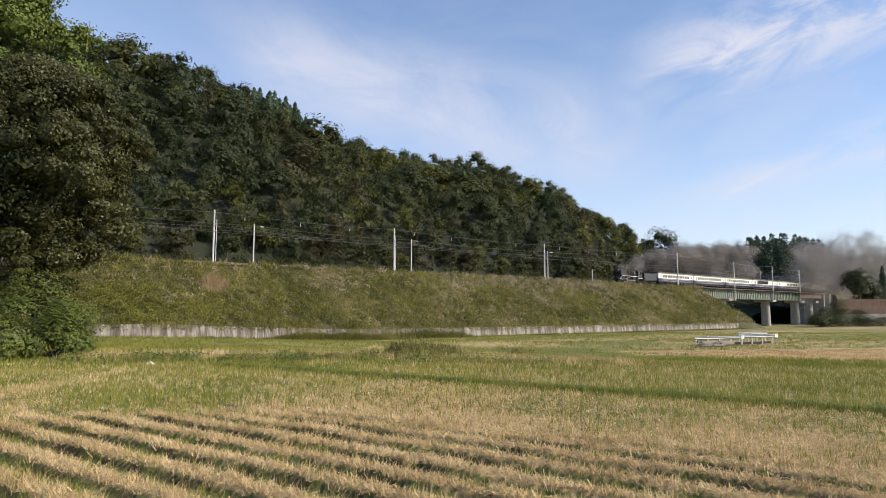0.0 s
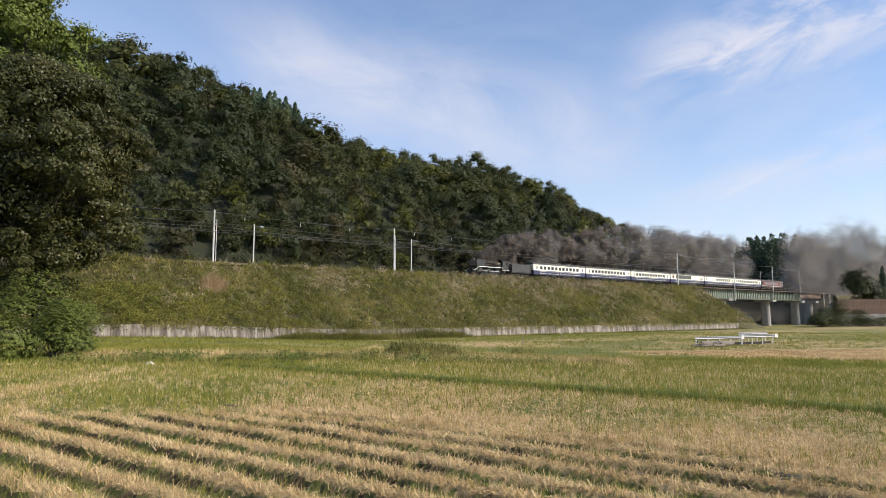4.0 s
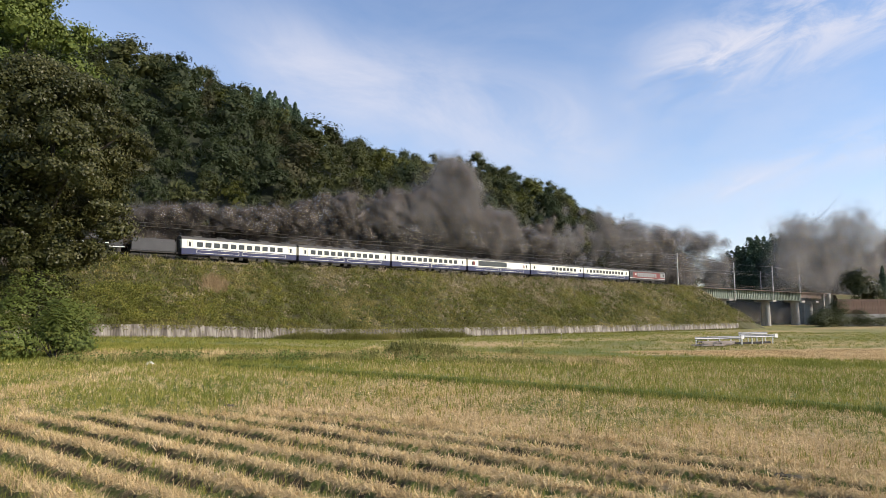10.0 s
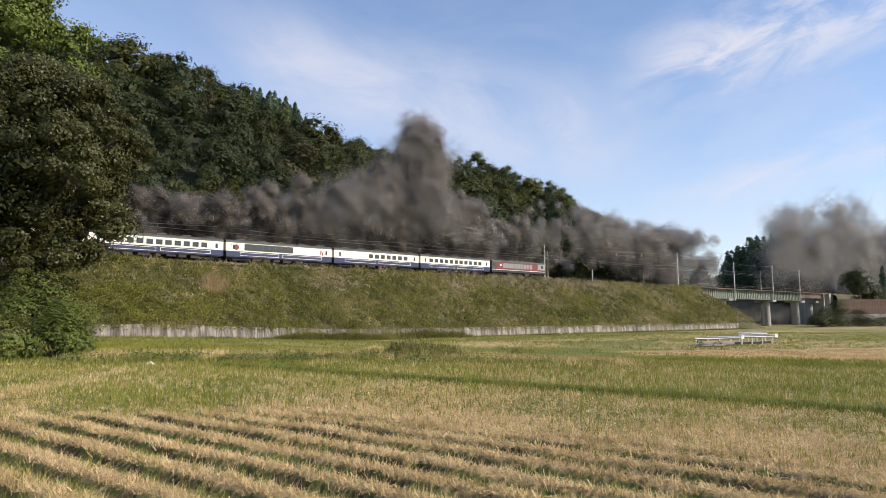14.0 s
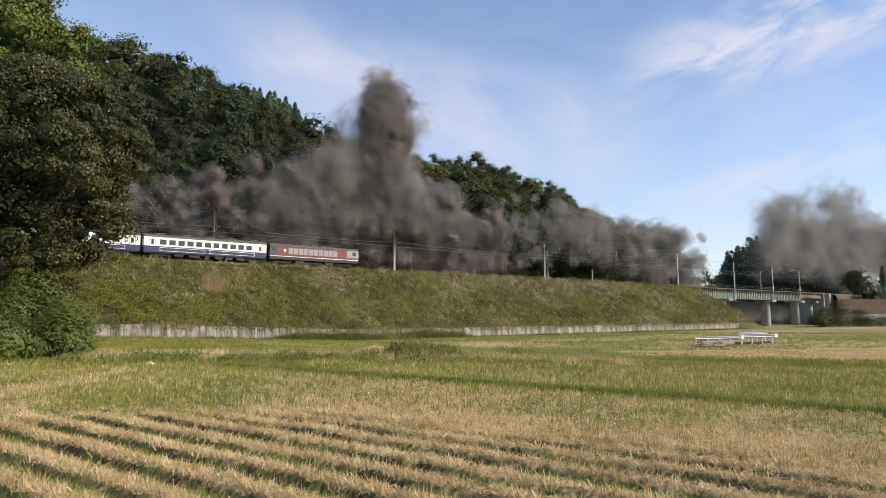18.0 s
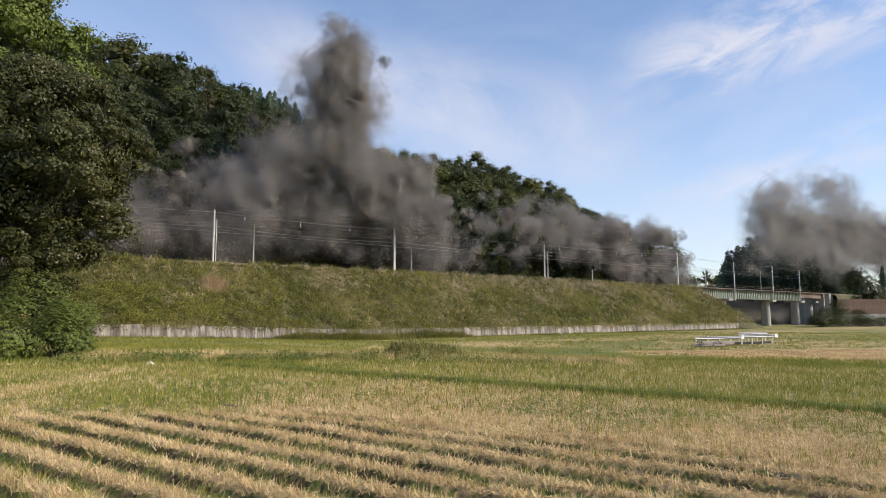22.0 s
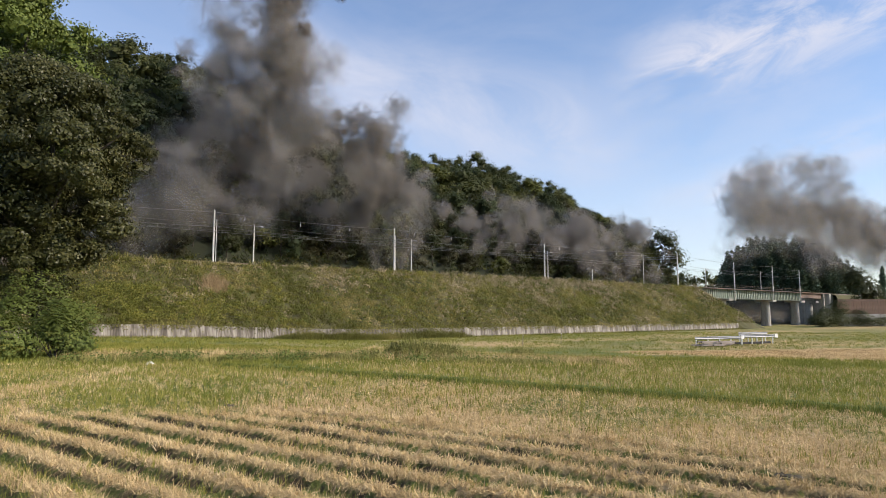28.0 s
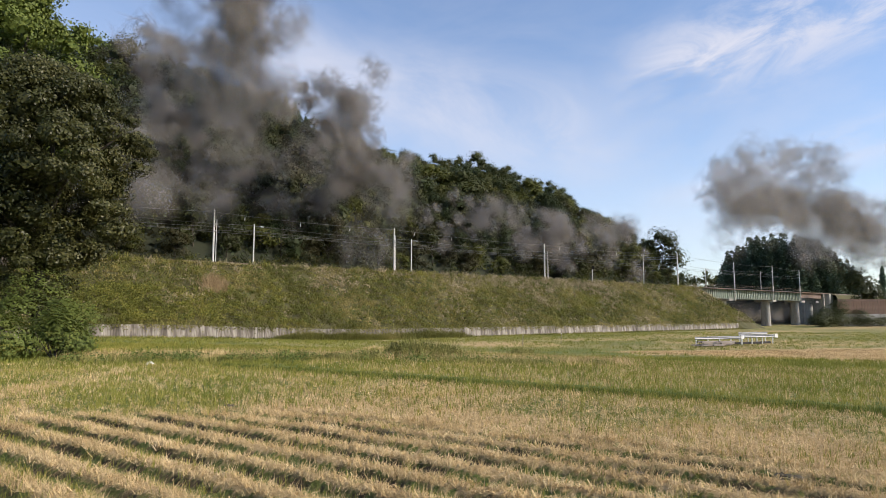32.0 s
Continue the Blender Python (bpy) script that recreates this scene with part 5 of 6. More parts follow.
make_droppers()
bm = bmesh.new()
for z in (8.9, 8.2):
    rod(P(133.6, -3.2, z), P(130.9, 7.0, z), 0.07, None, 6, bm)
for k in range(6):
    f, g = k / 6, (k + 1) / 6
    rod(P(133.6 - 2.7 * f, -3.2 + 10.2 * f, 8.2 if k % 2 else 8.9), P(133.6 - 2.7 * g, -3.2 + 10.2 * g, 8.9 if k % 2 else 8.2), 0.035, None, 5, bm)
tagged(new("portal_beam", as_mesh("portal_beam", bm, M_GALV)), "grey lattice beam between two masts", "beam")
sg = thing("railway_signal", "dark round-headed railway signal on a grey post", "signal", TRK @ pose(102.7, 5.6, 0))
part("post", rod((0, 0, 11.0), (0, 0, 15.6), 0.12, None, 10), M_POLE, sg)
part("head", rod((-0.1, -0.35, 16.1), (0.1, -0.35, 16.1), 0.5, None, 20), M_BLACK, sg)
part("hood", box(-0.35, 0.1, -0.6, -0.1, 16.1, 16.35, 0.04), M_BLACK, sg)

# ---------------- the bridge ----------------
def make_bridge():
    t = thing("railway_bridge", "pale green plate girder railway bridge on concrete piers", "bridge", TRK.copy())
    spans = [(143.5, 166.0), (166.6, 199.5), (200.1, 226.0)]
    for a, b in spans:
        for w in (-2.3, 2.0, 6.4):
            g = part("girder", box(a, b, w - 0.03, w + 0.03, 8.1, 11.0), M_GREEN, t, "pale green plate girder")
            part("flange", box(a, b, w - 0.28, w + 0.28, 11.0, 11.07), M_GREEN, g)
            part("flange", box(a, b, w - 0.28, w + 0.28, 8.03, 8.1), M_GREEN, g)
            if w < 0:
                n = int((b - a) / 1.35)
                for k in range(n + 1):
                    x = a + (b - a) * k / n
                    part("stiffener", box(x - 0.035, x + 0.035, w - 0.26, w - 0.03, 8.1, 11.0), M_GREEN, g)
        part("deck", box(a - 0.3, b + 0.3, -3.3, 7.4, 11.1, 11.5), M_UNDER, t, "dark track deck")
        part("walkway", box(a - 0.3, b + 0.3, -3.9, -3.3, 11.15, 11.25), M_RUST, t)
        for z in (12.0, 12.5):
            part("handrail", rod((a, -3.85, z), (b, -3.85, z), 0.03, None, 6), M_RUST, t)
    part("brown_girder", box(226.6, 252, -2.4, -2.3, 9.2, 11.2), M_RUST, t, "rust-brown short girder")
    part("deck", box(226.4, 252, -3.3, 7.4, 11.2, 11.5), M_RUST, t)
    for s, low in ((166.3, -3), (199.8, -3), (226.3, -3), (240.0, -3)):
        bm = bmesh.new()
        ring = [(math.cos(a) * 1.1, math.sin(a) * 1.1) for a in np.linspace(0, 2 * math.pi, 20, endpoint=False)]
        bot = [bm.verts.new((s + x * 1.25, (0.2 if y > 0 else -0.6) + y * 1.25, low)) for x, y in ring]
        up = [bm.verts.new((s + x, (0.2 if y > 0 else -0.6) + y, 7.3)) for x, y in ring]
        for i in range(20):
            bm.faces.new((bot[i], bot[(i + 1) % 20], up[(i + 1) % 20], up[i]))
        bm.faces.new(up)
        pier = part("pier", bm, M_PIER, t, "grey weathered concrete pier")
        part("pier_cap", box(s - 1.5, s + 1.5, -3.7, 3.2, 7.3, 8.0, 0.08), M_PIER, pier)
    part("abutment", box(139.5, 143.5, -4.2, 8.6, -3, 11.15, 0.08), M_PIER, t, "concrete abutment")
    part("abutment", box(252, 256, -4.2, 8.6, -3, 11.2, 0.08), M_PIER, t, "concrete abutment")
    part("post", box(248.5, 249.3, -3.2, -2.5, 0, 11.2), M_PIER, t)


make_bridge()

def make_far_bank():
    setting("far_bank", grid_mesh("far_bank", np.arange(254, 460, 6.0), np.array([-30, -20, -12, -6, -4.5, 9, 16, 40.0]),
            lambda s, w: sw_points(s, w, np.interp(w, [-30, -20, -12, -6, -4.5, 9, 16, 40], [-3, -3, -1, 10.5, 11.2, 11.2, 8, -3]) + 0.2 * wobble(s, w, 0.3)), M_TURF), "grassy bank beyond the bridge", "embankment")
    y0 = 235.0
    base = thing("sound_fence", "tall brown weathered board fence on a concrete base", "fence", pose(146, y0, 0))
    part("base_wall", box(0, 60, 0, 0.5, -3, 2.8, 0.05), M_PIER, base, "stained concrete base wall")
    mesh = as_mesh("board", box(0, 0.93, 0.1, 0.2, 2.8, 8.2, 0.02), M_BROWNBOARD)
    for k in range(60):
        part("board", mesh, None, base, at=pose(k * 1.0, random.uniform(-0.03, 0.03), 0))
    part("rail", box(0, 60, 0.0, 0.1, 7.6, 7.8), M_RUST, base)


make_far_bank()

# ---------------- trees and bushes that stand alone ----------------
def clumped(count, h, r, clumps, rng, leaf, low, size):
    """A full crown: many small leaf clumps over an egg-shaped hull, some inside, with gaps between."""
    f = rng.uniform(0, 1, clumps)
    a = rng.uniform(0, 2 * np.pi, clumps)
    hull = np.sin(np.pi * np.clip(f * 0.93 + 0.07, 0, 1)) ** 0.55 * (0.8 + 0.25 * np.sin(a * 3 + f * 9))
    rad = r * hull * np.where(rng.uniform(0, 1, clumps) < 0.75, rng.uniform(0.78, 1.0, clumps), rng.uniform(0.2, 0.7, clumps))
    c = np.stack([rad * np.cos(a), rad * np.sin(a), h * (low + (0.97 - low) * f)], 1)
    pick = rng.integers(0, clumps, count)
    d = unit(count, rng)
    each = size * rng.uniform(0.6, 1.3, clumps)
    pts = c[pick] + d * each[pick][:, None] * np.array([1, 1, 0.66]) * rng.uniform(0.72, 1.12, (count, 1))
    out = d + 0.4 * c[pick] / r * [1, 1, 0] + [0, 0, 0.15]
    heart = [inner(c[k], each[k] * np.array([0.8, 0.8, 0.55]), rng) for k in range(clumps)]
    return np.concatenate([leaves(pts, out, leaf, 0.62, 0.6, rng)] + heart)


def make_tree(name, label, x, y, z, h, r, leaf, count, lobes, mat, seed, low=0.3, category="tree", trunk=0.3, spire=False, clump=0, skirt=None):
    rng = np.random.default_rng(seed)
    t = thing(name, label, category, pose(x, y, z))
    part("trunk", limbs(h, r, rng, trunk, 0.8), M_BARK, t, "dark furrowed trunk")
    q = conifer(count, h, r, rng, leaf) if spire else clumped(count, h, r, lobes, rng, leaf, low, clump) if clump else crown(count, h, r, lobes, rng, leaf, low, 0.6)
    if skirt:
        # low boughs that hang below the crown
        cx, cy, cz, wide, deep, n = skirt
        q = np.concatenate([q, clumped(n, deep * 2, wide, 26, rng, leaf, 0.05, clump * 0.8) + [cx, cy, cz - deep]])
    part("crown", fast("crown", q, 4, [mat]), None, t)
    return t


make_tree("oak_tree", "tall dark oak with brownish leaves beside the bank", -31.2, 49, -0.1, 23.5, 7.3, 0.23, 90000, 300, L_NEAR, 31, 0.31, trunk=0.5, clump=1.3, skirt=(0.2, -0.6, 6.0, 2.9, 2.6, 12000))
make_tree("oak_tree", "tall dark oak with brownish leaves beside the bank", -37.0, 47, -0.1, 21, 5.5, 0.24, 24000, 140, L_NEAR, 32, 0.12, trunk=0.45, clump=1.3)
make_tree("hill_tree", "sunlit bright green tree standing behind the oak", -49.0, 70, 0, 44, 9.0, 0.40, 25000, 150, L_BRIGHT, 33, 0.4, trunk=0.6, clump=2.0)


def make_bush(label, x, y, z, h, r, leaf, count, mat, seed, name="bush"):
    rng = np.random.default_rng(seed)
    t = thing(name, label, "bush", pose(x, y, z))
    q = crown(count, h, r, max(4, int(r * 3)), rng, leaf, 0.1)
    q[..., 2] = np.maximum(q[..., 2], 0.0)
    part("foliage", fast("foliage", q, 4, [mat]), None, t)
    bm = bmesh.new()
    for k in range(7):
        a = rng.uniform(0, 6.28)
        rod((0, 0, -0.15), (math.cos(a) * r * 0.6, math.sin(a) * r * 0.6, h * rng.uniform(0.5, 0.8)), 0.04, 0.012, 5, bm)
    part("stem", bm, M_BARK, t)
    return t


for k, (x, y, h, r) in enumerate([(-29, 41, 3.4, 2.6), (-25.5, 42, 3.2, 2.2), (-33, 42, 4.2, 3.0), (-27, 45, 4.5, 2.6), (-31, 38, 1.7, 2.4), (-34, 45, 6.0, 3.2), (-30, 46.5, 6.2, 3.0), (-37.5, 44, 5.5, 3.2), (-26.5, 43.5, 2.6, 2.0)]):
    make_bush("leafy green undergrowth at the oak's foot", x, y, -0.1, h, r, 0.17, 4000, L_BUSH, 40 + k, "undergrowth")
def make_clump(label, x, y, h, r, n, seed):
    """A clump of tall weeds: a leafy base and many standing stalks."""
    rng = np.random.default_rng(seed)
    t = thing("weed_clump", label, "weeds", pose(x, y, float(ground_z(x, y)) - 0.04))
    a, d = rng.uniform(0, 6.28, n), r * rng.uniform(0, 1, n) ** 0.6
    roots = np.stack([d * np.cos(a) * 1.3, d * np.sin(a), np.zeros(n)], 1)
    part("foliage", fast("foliage", blades(roots[::3], (h * (1.1 - 0.6 * d / r))[::3], 0.06, 0.28, rng), 3, [L_WEED]), None, t)
    d = unit(2 * n, rng)
    d[:, 2] = np.abs(d[:, 2])
    lump = rng.uniform(-0.55, 0.55, (9, 3)) * [r * 1.3, r, 0]
    pts = lump[rng.integers(0, 9, 2 * n)] + d * [r * 0.55, r * 0.5, h * 0.75] * rng.uniform(0.6, 1.1, (2 * n, 1))
    part("leaf_mass", fast("leaf_mass", leaves(pts, d, 0.15, 0.5, 0.7, rng), 4, [L_WEED]), None, t)
    return t


for k, (x, y, h, r, n) in enumerate([(-2.2, 46, 1.7, 1.7, 2600), (0.0, 46.6, 1.5, 1.3, 1500), (-8.9, 41.0, 0.75, 0.9, 900), (-7.2, 41.6, 0.7, 0.8, 700), (-12.8, 40.8, 0.6, 1.2, 800), (-5.0, 43.6, 0.9, 0.9, 700), (7.5, 60, 0.9, 1.3, 600)]):
    make_clump("clump of tall grey-green weeds on the field's edge", x, y, h, r, n, 50 + k)
for k, (s, w, h, r) in enumerate([(186, -23, 3.4, 3.6), (191, -22, 5, 4), (200, -20, 7.5, 4.0), (207, -23, 7.5, 4.5), (196, -25, 4.5, 4.5), (214, -20, 11, 4.5), (221, -24, 6.5, 4.5), (232, -22, 5, 4.5), (212, -30, 3, 5), (226, -32, 3, 5)]):
    p = on_track(s, w)
    make_bush("dense green riverside bush near the bridge", p.x, p.y, -1.9, h, r, 0.4, 1500, L_HILL, 60 + k, "riverside_bush")

# ---------------- the stacked guard rails ----------------
def make_rail_stack():
    t = thing("guard_rail_stack", "galvanised guard rail sections on posts over stacked timbers", "guard rail", pose(32.2, 82.0, -1.14, 0, 0, 24))

    def section(xa, xb, y, z, n):
        prof = [(y, z - 0.18), (y - 0.08, z - 0.1), (y - 0.01, z), (y - 0.08, z + 0.1), (y, z + 0.18), (y + 0.02, z + 0.18), (y - 0.05, z + 0.1), (y + 0.02, z), (y - 0.05, z - 0.1), (y + 0.02, z - 0.18)]
        part("beam", sweep(prof, xa, xb), M_GALV, t, "galvanised corrugated beam")
        for k in range(n):
            x = xa + 0.3 + k * (xb - xa - 0.6) / (n - 1)
            part("post", rod((x, y + 0.1, 0.0), (x, y + 0.1, z + 0.2), 0.07, None, 8), M_PORCELAIN, t, "white-painted post")

    section(0.2, 9.0, 0.0, 0.95, 5)
    section(8.6, 15.2, 0.3, 1.05, 4)
    section(10.0, 15.6, 1.8, 1.35, 4)
    rng = random.Random(9)
    for k in range(18):
        x = rng.uniform(-0.6, 5.2)
        z = 0.2 * (k // 6)
        part("timber", box(x, x + rng.uniform(1.4, 3.4), -1.3 + 0.24 * (k % 6), -1.11 + 0.24 * (k % 6), z, z + 0.18, 0.015), M_WOOD, t, "weathered timber")
    part("end_plate", box(8.3, 8.9, -0.12, -0.06, 0.72, 1.2, 0.03), M_PORCELAIN, t, "white end plate")
    part("end_plate", box(15.1, 15.7, 0.18, 0.24, 0.8, 1.35, 0.03), M_PORCELAIN, t, "white end plate")
    part("skid", box(6.2, 14.8, 0.6, 0.9, 0.0, 0.3, 0.04), M_UNDER, t, "dark skid")


make_rail_stack()
def make_clods():
    """Lumps of dark wet soil turned up by the harvester's tracks."""
    rng = np.random.default_rng(41)
    meshes = []
    for k in range(3):
        bm = bmesh.new()
        bmesh.ops.create_icosphere(bm, subdivisions=3, radius=1.0, matrix=Matrix.Diagonal((1.5, 0.8, 0.45, 1)))
        for v in bm.verts:
            v.co += Vector(noise.noise_vector(v.co * 2.2 + Vector((k * 7, 0, 0)))) * 0.35
        meshes.append(as_mesh("clod", bm, M_MUD))
    spots = [(-4.4, 17.6), (-4.0, 17.3), (-3.3, 18.2), (-2.9, 17.9), (-1.3, 16.2), (-0.9, 16.0), (-2.1, 16.6), (-0.4, 15.9), (3.6, 12.2), (6.3, 11.9), (-6.9, 20.8)]
    for x, y in spots:
        t = thing("soil_clod", "dark lump of damp soil between the straw rows", "soil clod", pose(x, y, float(ground_z(x, y)) + 0.0, 0, 0, -31 + rng.uniform(-25, 25)), "clods on the field")
        lump = part("lump", meshes[rng.integers(0, 3)], None, t)
        k = rng.uniform(0.09, 0.19)
        lump.scale = (k, k, k)


make_clods()
bag = thing("white_bag", "small crumpled white bag lying on the field's edge", "bag", pose(-17.2, 37.6, -0.02))
bm = bmesh.new()
bmesh.ops.create_icosphere(bm, subdivisions=3, radius=0.2, matrix=Matrix.Diagonal((1.2, 0.8, 0.6, 1)))
for v in bm.verts:
    v.co += Vector(noise.noise_vector(v.co * 9)) * 0.05 + Vector((0, 0, 0.08))
part("sack", bm, M_WHITE, bag)

stake = thing("stake", "thin pale wooden stake standing in the far field", "stake", pose(10.6, 85.0, -1.5))
part("shaft", rod((0, 0, 0), (0.06, 0, 1.5), 0.05, 0.04, 8), M_WOOD, stake)
part("top", box(0.0, 0.12, -0.06, 0.06, 1.5, 1.56, 0.01), M_PORCELAIN, stake, "pale painted top")
copy_thing(stake, pose(16.8, 91.0, -1.4, 0, 2, 40))

# ---------------- distant woods ----------------
def make_distance():
    rng = np.random.default_rng(17)
    knoll = lambda x, y: 31 * np.exp(-(((x - 182) / 33) ** 2 + ((y - 345) / 40) ** 2) ** 2) - 3
    setting("knoll", grid_mesh("knoll", np.arange(110, 262, 5.0), np.arange(280, 420, 5.0), lambda x, y: np.stack([x, y, knoll(x, y)], -1), M_FLOORWOOD), "wooded knoll beyond the railway", "hill")
    out = []
    for _ in range(420):
        x, y = rng.uniform(148, 216), rng.uniform(302, 348)
        if ((x - 182) / 33) ** 2 + ((y - 345) / 44) ** 2 < 1.1:
            k = rng.uniform(0.95, 1.3)
            out.append(turned(SPIRE[rng.integers(0, 3)][2][::3] * [1.6, 1.6, 1], x, y, float(knoll(x, y)) - 2, rng.uniform(0, 6.28), k))
    tagged(new("knoll_conifers", fast("knoll_conifers", np.concatenate(out), 4, [L_CONIFER])), "dark conifers covering the knoll", "woods", "", "stuff")
    out = []
    rise = lambda x, y: -3 + 13.5 * smooth01((205 - x) / 30) * smooth01((y - 372) / 20) * smooth01((450 - y) / 20)
    setting("distant_rise", grid_mesh("distant_rise", np.arange(80, 216, 6.0), np.arange(370, 455, 6.0), lambda x, y: np.stack([x, y, rise(x, y)], -1), M_FLOORWOOD), "low wooded rise in the distance", "hill")
    for _ in range(170):
        x, y = rng.uniform(112, 340), rng.uniform(380, 430)
        out.append(turned(BROAD[rng.integers(0, 5)][2][::6], x, y, float(rise(x, y)), rng.uniform(0, 6.28), rng.uniform(1.3, 2.1) if x < 225 else rng.uniform(0.9, 1.6)))
    tagged(new("distant_woods", fast("distant_woods", np.concatenate(out), 4, [L_HILL])), "distant line of dark green trees", "woods", "", "stuff")


make_distance()
make_tree("roadside_tree", "rounded green tree behind the board fence", 166, 252, -2, 24, 7, 0.9, 3000, 14, L_HILL, 71, 0.4)
make_tree("roadside_tree", "pointed dark conifer behind the board fence", 178, 256, -2, 24, 4, 0.9, 1600, 10, L_CONIFER, 72, 0.2, spire=True)
p = on_track(158, 17)
make_tree("lone_tree", "gnarled tree with open crown at the hill's end", p.x, p.y, 8, 27, 7.5, 0.8, 2300, 13, L_HILL, 73, 0.4)

# ---------------- clouds ----------------
def cloud_material(name, scale, cover, lo, hi, soft=True):
    m, n, l, b, out = nodes_of(name)
    uv = n.new("ShaderNodeUVMap")
    mp = n.new("ShaderNodeMapping")
    mp.inputs["Scale"].default_value = scale
    l.new(uv.outputs[0], mp.inputs["Vector"])
    a = n.new("ShaderNodeTexNoise")
    a.inputs["Scale"].default_value, a.inputs["Detail"].default_value, a.inputs["Roughness"].default_value, a.inputs["Distortion"].default_value = 1.0, 9, 0.62, 0.6
    l.new(mp.outputs[0], a.inputs["Vector"])
    r = n.new("ShaderNodeMapRange")
    r.interpolation_type = "SMOOTHSTEP"
    r.inputs["From Min"].default_value, r.inputs["From Max"].default_value, r.inputs["To Max"].default_value = lo, hi, cover
    l.new(a.outputs["Fac"], r.inputs["Value"])
    fac = r.outputs[0]
    if soft:
        sep = n.new("ShaderNodeSeparateXYZ")
        l.new(uv.outputs[0], sep.inputs[0])
        for axis, start in (("X", 0.45), ("Y", 0.0)):
            ab = n.new("ShaderNodeMath")
            ab.operation = "ABSOLUTE"
            l.new(sep.outputs[axis], ab.inputs[0])
            e = n.new("ShaderNodeMapRange")
            e.interpolation_type = "SMOOTHSTEP"
            e.inputs["From Min"].default_value, e.inputs["From Max"].default_value = 1.0, start
            l.new(ab.outputs[0], e.inputs["Value"])
            mu = n.new("ShaderNodeMath")
            mu.operation = "MULTIPLY"
            l.new(fac, mu.inputs[0])
            l.new(e.outputs[0], mu.inputs[1])
            fac = mu.outputs[0]
    e = n.new("ShaderNodeEmission")
    e.inputs["Color"].default_value, e.inputs["Strength"].default_value = (0.89, 0.89, 1.0, 1), 0.66
    t = n.new("ShaderNodeBsdfTransparent")
    mx = n.new("ShaderNodeMixShader")
    l.new(fac, mx.inputs[0])
    l.new(t.outputs[0], mx.inputs[1])
    l.new(e.outputs[0], mx.inputs[2])
    l.new(mx.outputs[0], out.inputs["Surface"])
    return m


def cloud_sheet(name, a0, z0, a1, z1, half, material, label, far=2600.0, nu=24, nv=6):
    """A curved sheet of thin cloud far off, between two bearings (degrees) and heights, with its own soft border."""
    U, V = np.meshgrid(np.linspace(-1, 1, nu), np.linspace(-1, 1, nv))
    az = np.radians(a0 + (a1 - a0) * (U + 1) / 2)
    z = z0 + (z1 - z0) * (U + 1) / 2 + V * half
    P = np.stack([far * np.sin(az), far * np.cos(az), z], -1).reshape(-1, 3)
    i = np.arange(nu - 1)[None, :] + nu * np.arange(nv - 1)[:, None]
    quads = np.stack([i, i + 1, i + 1 + nu, i + nu], -1).reshape(-1, 4)
    me = bpy.data.meshes.new(name)
    me.from_pydata(P.tolist(), [], quads.tolist())
    me.materials.append(material)
    uvs = np.stack([U, V], -1).reshape(-1, 2)[quads.ravel()]
    me.uv_layers.new(name="UVMap").data.foreach_set("uv", uvs.astype(np.float32).ravel())
    return setting(name, me, label, "cloud")


CLOUDS = [cloud_sheet("cloud_backdrop", 14, 900, 49, 1230, 300, cloud_material("bright_streaky_cirrus", (2.6, 2.0, 1), 0.85, 0.34, 0.66), "bright streaky cirrus cloud in a pale blue sky", 2600),
          cloud_sheet("cloud_backdrop", 17, 380, 50, 780, 140, cloud_material("low_streaky_cloud", (2.0, 1.1, 1), 0.62, 0.30, 0.70), "low streaks of white cloud near the horizon", 2640),
          cloud_sheet("cloud_backdrop", 2, 300, 50, 330, 300, cloud_material("horizon_haze", (3.0, 0.8, 1), 0.42, 0.05, 0.6), "pale haze low over the horizon", 2660),
          cloud_sheet("cloud_backdrop", -24, 1180, 24, 620, 380, cloud_material("veil_cloud", (1.5, 1.0, 1), 0.75, 0.12, 0.74), "thin white veil of cloud across the sky", 2680),
          cloud_sheet("cloud_backdrop", -70, 900, 70, 700, 1200, cloud_material("thin_haze", (4, 2.4, 1), 0.30, 0.2, 0.8), "faint high haze over the whole sky", 2720)]


def move_clouds():
    for ob in CLOUDS[:2]:
        walk(ob, [(0.0, pose(0, 0, 0)), (32.0, pose(0, 0, 0, 0, 0, 1.4))])
# ---------------- grass, stubble and weeds ----------------
def tufts(roots, each, height, width, spread, lean, rng):
    """Several blades round each root."""
    r = np.repeat(roots, each, 0)
    off = rng.normal(0, spread, (len(r), 2))
    r = r + np.concatenate([off, np.zeros((len(r), 1))], 1)
    h = np.repeat(height, each) if np.ndim(height) else height
    return blades(r, h, width, lean, rng)


def stuff(name, tris, materials, label, category, index=None):
    return tagged(new(name, fast(name, tris, 3, materials, index)), label, category, "", "stuff")


